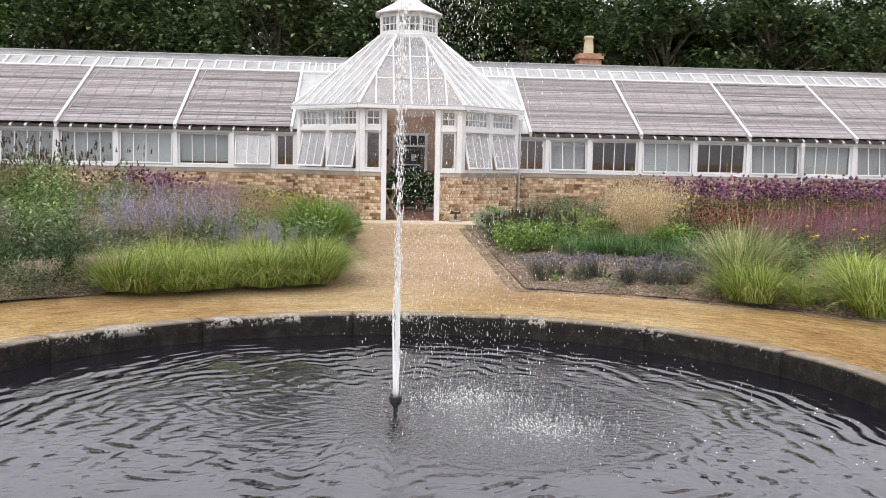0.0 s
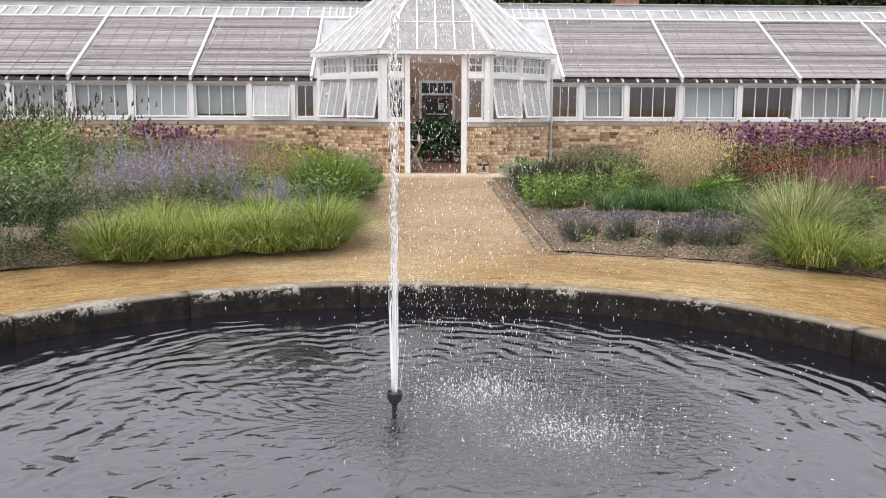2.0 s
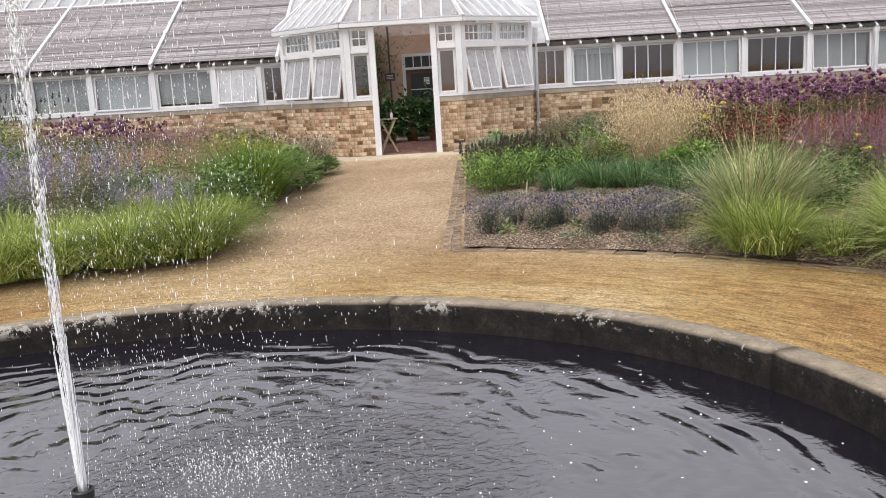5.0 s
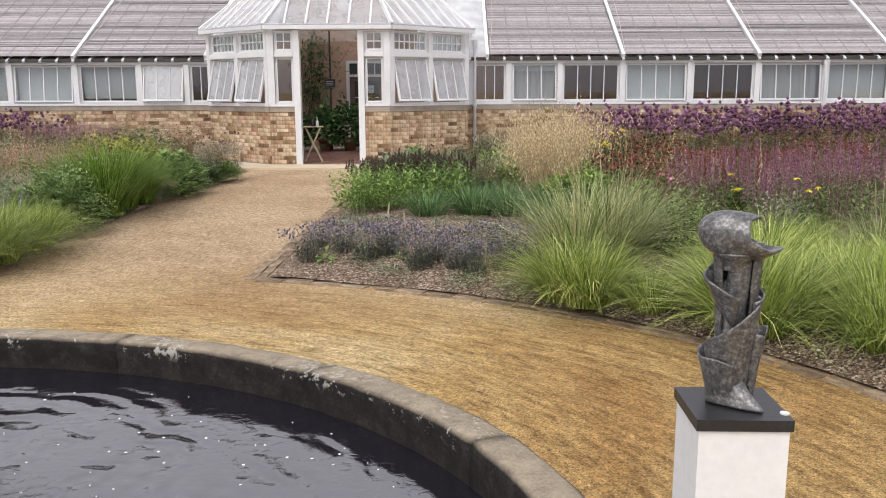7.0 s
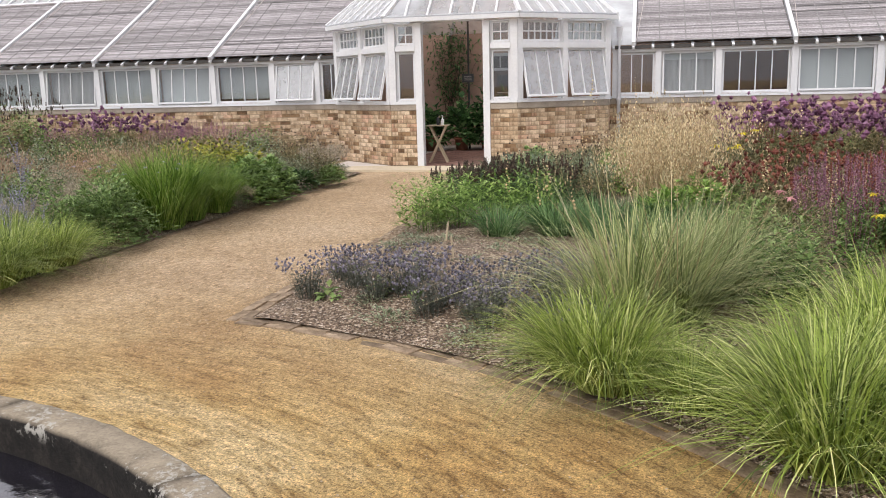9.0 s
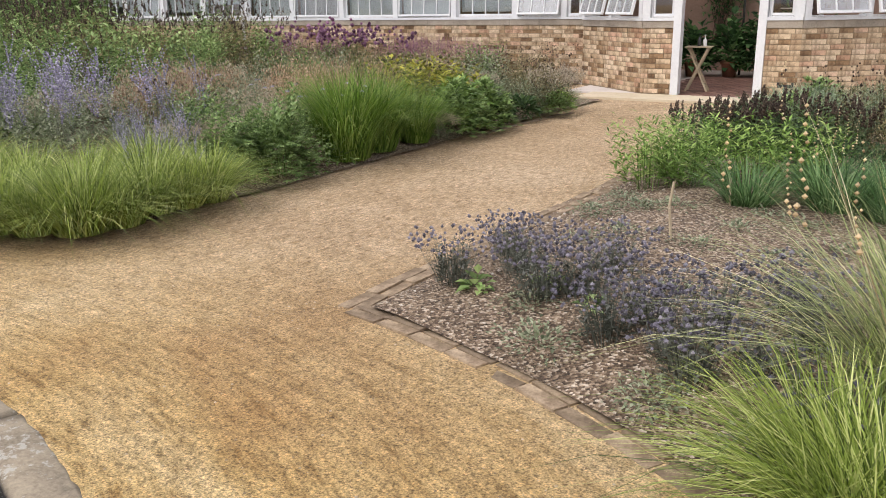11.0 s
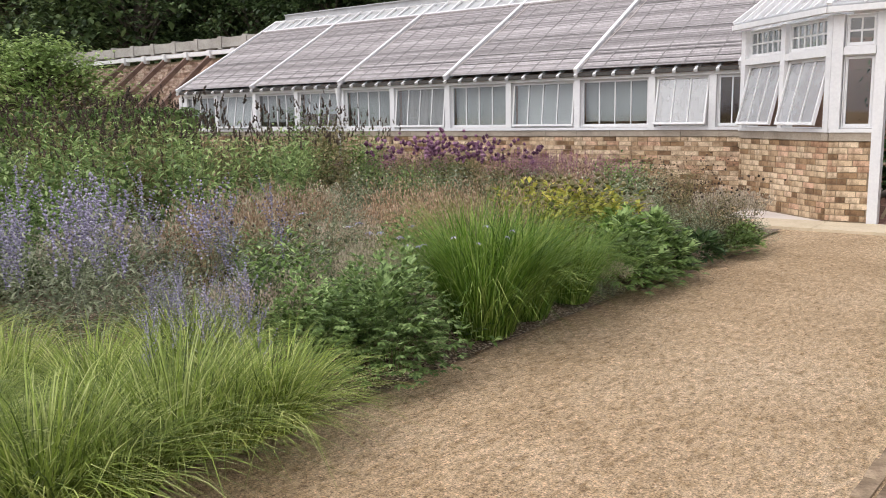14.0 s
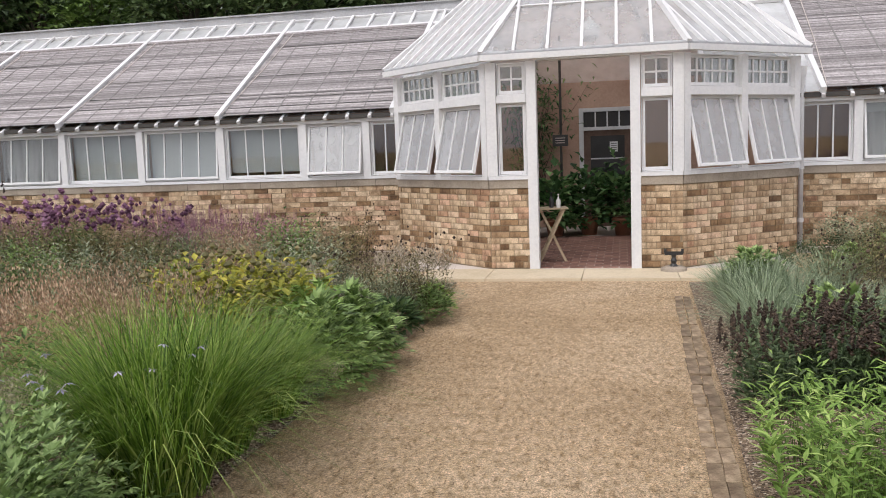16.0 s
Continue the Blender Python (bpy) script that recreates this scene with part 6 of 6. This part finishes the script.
for k in range(4):
    part("line", Mesh().box(-0.05, -0.006, 0.05 - k * 0.036, 0.05, -0.0045, 0.06 - k * 0.036), M_BLACK, notice)

pole = thing("pole", "slim dark iron roof column with a black sign", "column", m=pose(-0.56, 4.2, -0.02))
part("shaft", Mesh().tube([(0, 0, 0), (0, 0, 3.3)], 0.022, 8), M_DARK, pole)
part("sign", Mesh().box(-0.14, -0.04, 1.48, 0.12, -0.025, 1.67), M_BLACK, pole, "black sign with pale writing")
for k in range(3):
    part("line", Mesh().box(-0.09, -0.043, 1.53 + 0.04 * k, 0.07, -0.041, 1.542 + 0.04 * k), M_JOINT, pole)

lamp = thing("globe_lamp", "white glass globe hanging under the lantern", "lamp", m=pose(0.0, 2.62, 3.12))
part("globe", Mesh().lathe([(0.0, -0.16), (0.08, -0.14), (0.14, -0.08), (0.16, 0.0), (0.14, 0.08), (0.08, 0.14), (0.03, 0.16), (0.03, 0.2), (0.0, 0.2)], 20), M_BLIND, lamp, smooth=True)
part("rod", Mesh().tube([(0, 0, 0.2), (0, 0, 1.3)], 0.008, 6), M_WHITE, lamp)

table = thing("folding_table", "small pale wooden folding table with crossed legs", "table", m=pose(-0.45, 0.72, -0.02, 0, 0, 8))
for k in range(6):
    part("slat", Mesh().box(-0.2, -0.2 + k * 0.067, 0.685, 0.2, -0.2 + k * 0.067 + 0.06, 0.7), M_WOOD, table)
for yy in (-0.15, 0.15):
    part("leg", Mesh().beam((-0.17, yy, 0), (0.15, yy, 0.685), 0.022, 0.03), M_WOOD, table)
    part("leg", Mesh().beam((0.17, yy * 0.86, 0), (-0.15, yy * 0.86, 0.685), 0.022, 0.03), M_WOOD, table)
for zz in (0.12, 0.5):
    part("stretcher", Mesh().beam((0.17 - 0.32 * zz / 0.685, -0.13, zz), (0.17 - 0.32 * zz / 0.685, 0.13, zz), 0.016, 0.02), M_WOOD, table)
for x, y, mat, lab_, h in ((-0.36, 0.68, M_PLINTH, "white pump bottle standing on the folding table", 0.13), (-0.45, 0.7, M_BLACK, "dark pump bottle standing on the folding table", 0.15)):
    bt = thing("pump_bottle", lab_, "bottle", m=pose(x, y, 0.68))
    part("flask", Mesh().lathe([(0.0, 0.0), (0.028, 0.0), (0.03, 0.01), (0.03, h * 0.75), (0.012, h * 0.88), (0.012, h), (0, h)], 14), mat, bt, smooth=True)
    part("pump", Mesh().tube([(0, 0, h), (0, 0, h + 0.04)], 0.006, 6).box(-0.012, -0.03, h + 0.035, 0.012, 0.01, h + 0.045), mat, bt)

L_HOUSE = leafy("house_plant_leaves", (0.04, 0.10, 0.04), (0.12, 0.24, 0.09), (0.24, 0.38, 0.16))
for k, (x, y, s) in enumerate(((-1.3, 3.6, 1.1), (-0.65, 3.75, 1.2), (-0.1, 3.95, 1.4), (0.45, 3.8, 1.35), (1.0, 3.6, 1.25), (1.6, 3.3, 1.1), (-1.85, 3.0, 1.1))):
    ph = thing("potted_plant", "bushy broad-leaved green plant in a clay pot", "plant", "potted plants in the porch", m=pose(x, y, -0.02, 0, 0, k * 70))
    part("pot", Mesh().lathe([(0.0, 0.0), (0.12, 0.0), (0.16, 0.24), (0.18, 0.24), (0.18, 0.29), (0.15, 0.29), (0.14, 0.25), (0.0, 0.25)], 16), M_TERRACOTTA, ph, smooth=True)
    mm = mound(460, 0.88 * s, 0.45 * s, 0.17, 0.7, 0.4)
    mm.v = [(a, b, c + 0.16) for a, b, c in mm.v]
    part("foliage", mm, L_HOUSE, ph)
climb = thing("climber", "dark leafy climbing shrub against the back wall", "plant", m=pose(-1.1, 5.1, 0))
tw, lf = Mesh(), Mesh()
RC = random.Random(8)
for k in range(15):
    a = RC.uniform(-0.5, 1.1)
    pts = [Vector((RC.uniform(-0.3, 0.2), 0, 0.6))]
    for j in range(6):
        pts.append(pts[-1] + Vector((0.16 * a + RC.uniform(-0.08, 0.08), RC.uniform(-0.09, 0.04), 0.32)))
    tw.tube(pts, [0.012, 0.01, 0.008, 0.007, 0.006, 0.005, 0.003], 4, False)
    for p in pts[2:]:
        for _ in range(11):
            leaf(lf, p + Vector((RC.gauss(0, 0.17), RC.gauss(-0.05, 0.08), RC.gauss(0, 0.14))), RC.uniform(0, 6.3), RC.uniform(-0.9, 0.3), RC.uniform(0.10, 0.20), 0.04)
part("branch_mass", tw, M_STRUT, climb)["kind"] = "stuff"
part("leaves", lf, L_HOUSE, climb)

scraper = thing("boot_scraper", "black iron boot scraper on a stone foot", "boot scraper", m=pose(1.02, -0.22, -0.012))
part("foot", Mesh().lathe([(0.0, 0.0), (0.15, 0.0), (0.14, 0.035), (0.1, 0.05), (0.0, 0.05)], 18), M_STONE, scraper)
part("stem", Mesh().lathe([(0.05, 0.05), (0.03, 0.08), (0.035, 0.12), (0.02, 0.15), (0.03, 0.18)], 12), M_BLACK, scraper)
part("blade", Mesh().box(-0.1, -0.012, 0.18, 0.1, 0.012, 0.22).box(-0.11, -0.016, 0.2, -0.08, 0.016, 0.25).box(0.08, -0.016, 0.2, 0.11, 0.016, 0.25), M_BLACK, scraper)

for x, y, tilt in ((1.42, -8.95, 5), (1.85, -8.45, -4), (2.45, -9.2, 8), (1.62, -7.75, 6), (1.95, -7.5, -3), (2.5, -10.0, 10)):
    sk = thing("garden_stake", "short weathered split wooden marker stake", "stake", "marker stakes in the bed", m=pose(x, y, 0, tilt, tilt * 0.6, x * 50))
    part("stick", Mesh().box(-0.009, -0.006, -0.03, 0.009, 0.006, 0.24).add([(-0.009, -0.006, 0.24), (0.009, -0.006, 0.24), (0.004, 0, 0.262)], [(0, 1, 2)]), M_WOOD, sk)

# ---- pieces: tiles, edging, stones ----
fl = thing("porch_floor", "red-brown quarry-tiled porch floor with pale joints", "floor", kind="structure")
tile = Mesh().box(0.008, 0.007, -0.05, 0.192, 0.143, -0.008).data("tile", M_TILE)
part("bed", Mesh().box(-2.4, 0.02, -0.2, 2.4, 1.5, -0.018).box(-2.4, 1.5, -0.2, 2.4, 5.3, -0.018), M_JOINT, fl)
for i in range(12):
    for j in range(24):
        x, y = -1.2 + 0.2 * i + (0.1 if j % 2 else 0), 0.04 + 0.15 * j
        t = new("tile", tile)
        t.parent, t.location = fl, (x, y, 0.002 * noise.noise((i, j, 0)))

edge = thing("path_edging", "low worn brick edging along the gravel walk", "edging", kind="structure")
eb = [Mesh().box(-0.108, -0.034, -0.08, 0.108, 0.034, 0.0).data("edging_brick", M_EDGE), Mesh().box(-0.1, -0.031, -0.08, 0.1, 0.031, -0.003).data("edging_brick", M_EDGE)]
RE = random.Random(21)


def edging(pts, off):
    """A row of bricks laid end to end along a line."""
    acc, i, placed = 0.0, 0, 0.11
    for a, b in zip(pts, pts[1:]):
        a, b = Vector(a), Vector(b)
        ln = (b - a).length
        while placed <= acc + ln:
            p = a.lerp(b, (placed - acc) / ln)
            d = (b - a).normalized()
            n = Vector((-d.y, d.x))
            q = p + n * (off + RE.uniform(-0.006, 0.006))
            e = new("edging_brick", RE.choice(eb))
            e.parent = edge
            e.matrix_basis = pose(q.x, q.y, -0.03 + RE.uniform(-0.006, 0.006), RE.uniform(-2, 2), RE.uniform(-2, 2), math.degrees(math.atan2(d.y, d.x)) + RE.uniform(-2, 2))
            placed += 0.222
        acc += ln


arc_e = [(x / 20, ring_y(x / 20)) for x in range(16, 88)]
arc_w = [(-x / 20, ring_y(-x / 20)) for x in range(27, 108)]
edging(arc_e, 0.03)
edging(arc_e, 0.104)
edging([(path_right(y / 4), y / 4) for y in range(-40, -6)], 0.04)
edging([(path_right(y / 4), y / 4) for y in range(-40, -6)], -0.034)
edging([(path_left(y / 4), y / 4) for y in range(-20, -9)], 0.03)

M_PEBBLE = pieces("pale_flint_pebble", [(0, (0.16, 0.11, 0.08)), (0.45, (0.30, 0.22, 0.16)), (0.8, (0.46, 0.38, 0.29)), (1, (0.7, 0.66, 0.6))], 0.9, "island", 120)
pb = Mesh()
for i in range(9500):
    if i < 7000:
        x, y = RE.uniform(0.95, 3.3), RE.uniform(-10.2, -7.0)
        if y < ring_y(x) + 0.14:
            continue
        z = 0.055 if y > ring_y(x) + 0.6 else 0.0 + 0.09 * (y - ring_y(x)) - 0.02
    else:
        x = RE.uniform(2.4, 4.8)
        y = ring_y(x) + RE.uniform(0.15, 0.6)
        z = 0.01 + 0.06 * (y - ring_y(x))
    drop(pb, (x, y, z + 0.002), RE.choice((0.003, 0.004, 0.005, 0.007, 0.010)) * RE.uniform(0.7, 1.2), RE.uniform(0.4, 0.8))
ob = tagged(part("pebbles", pb, M_PEBBLE), "pale flint pebbles strewn over the mulched bed", "pebbles", "", "stuff")
M_GRIT = pieces("path_grit", [(0, (0.26, 0.18, 0.1)), (0.5, (0.48, 0.36, 0.22)), (1, (0.68, 0.57, 0.42))], 0.95, "island", 120)
gr = Mesh()
for i in range(16000):
    if i < 11000:
        y = RE.uniform(-10.6, -1.2)
        x = RE.uniform(path_left(y) + 0.03, path_right(y) - 0.03)
    else:
        x, y = RE.uniform(-3.5, 4.2), RE.uniform(-13.5, -10)
        if y > ring_y(x) - 0.05 or ((x - PX) / (PA + 0.22)) ** 2 + ((y - PY) / (PB + 0.22)) ** 2 < 1:
            continue
    drop(gr, (x, y, -0.041), RE.choice((0.003, 0.004, 0.005, 0.007)) * RE.uniform(0.8, 1.2), 0.7)
tagged(part("grit", gr, M_GRIT), "loose sandy grit lying on the walk", "grit", "", "stuff")

# ---- pieces: bricks of the walls ----
unit = {}
for wall, m, length, single, seed, top in brick_jobs:
    joined = Mesh()
    for x, ln, z, proud in courses(length, top, seed):
        if single:
            key = round(ln, 3)
            if key not in unit:
                unit[key] = Mesh().box(0, 0, 0, ln, 0.1, 0.066).data("brick", M_BRICK)
            b = new("brick", unit[key])
            b.parent = wall
            b.matrix_basis = m @ pose(x, proud - 0.002, z)
        else:
            joined.box(x, proud - 0.002, z, x + ln, 0.1, z + 0.066, m)
    if not single:
        ob = part("bricks", joined, M_PINKBRICK if wall is gw else M_BRICKS, wall, "weathered pink bricks" if wall is gw else "weathered buff bricks")
        ob["kind"] = "stuff"
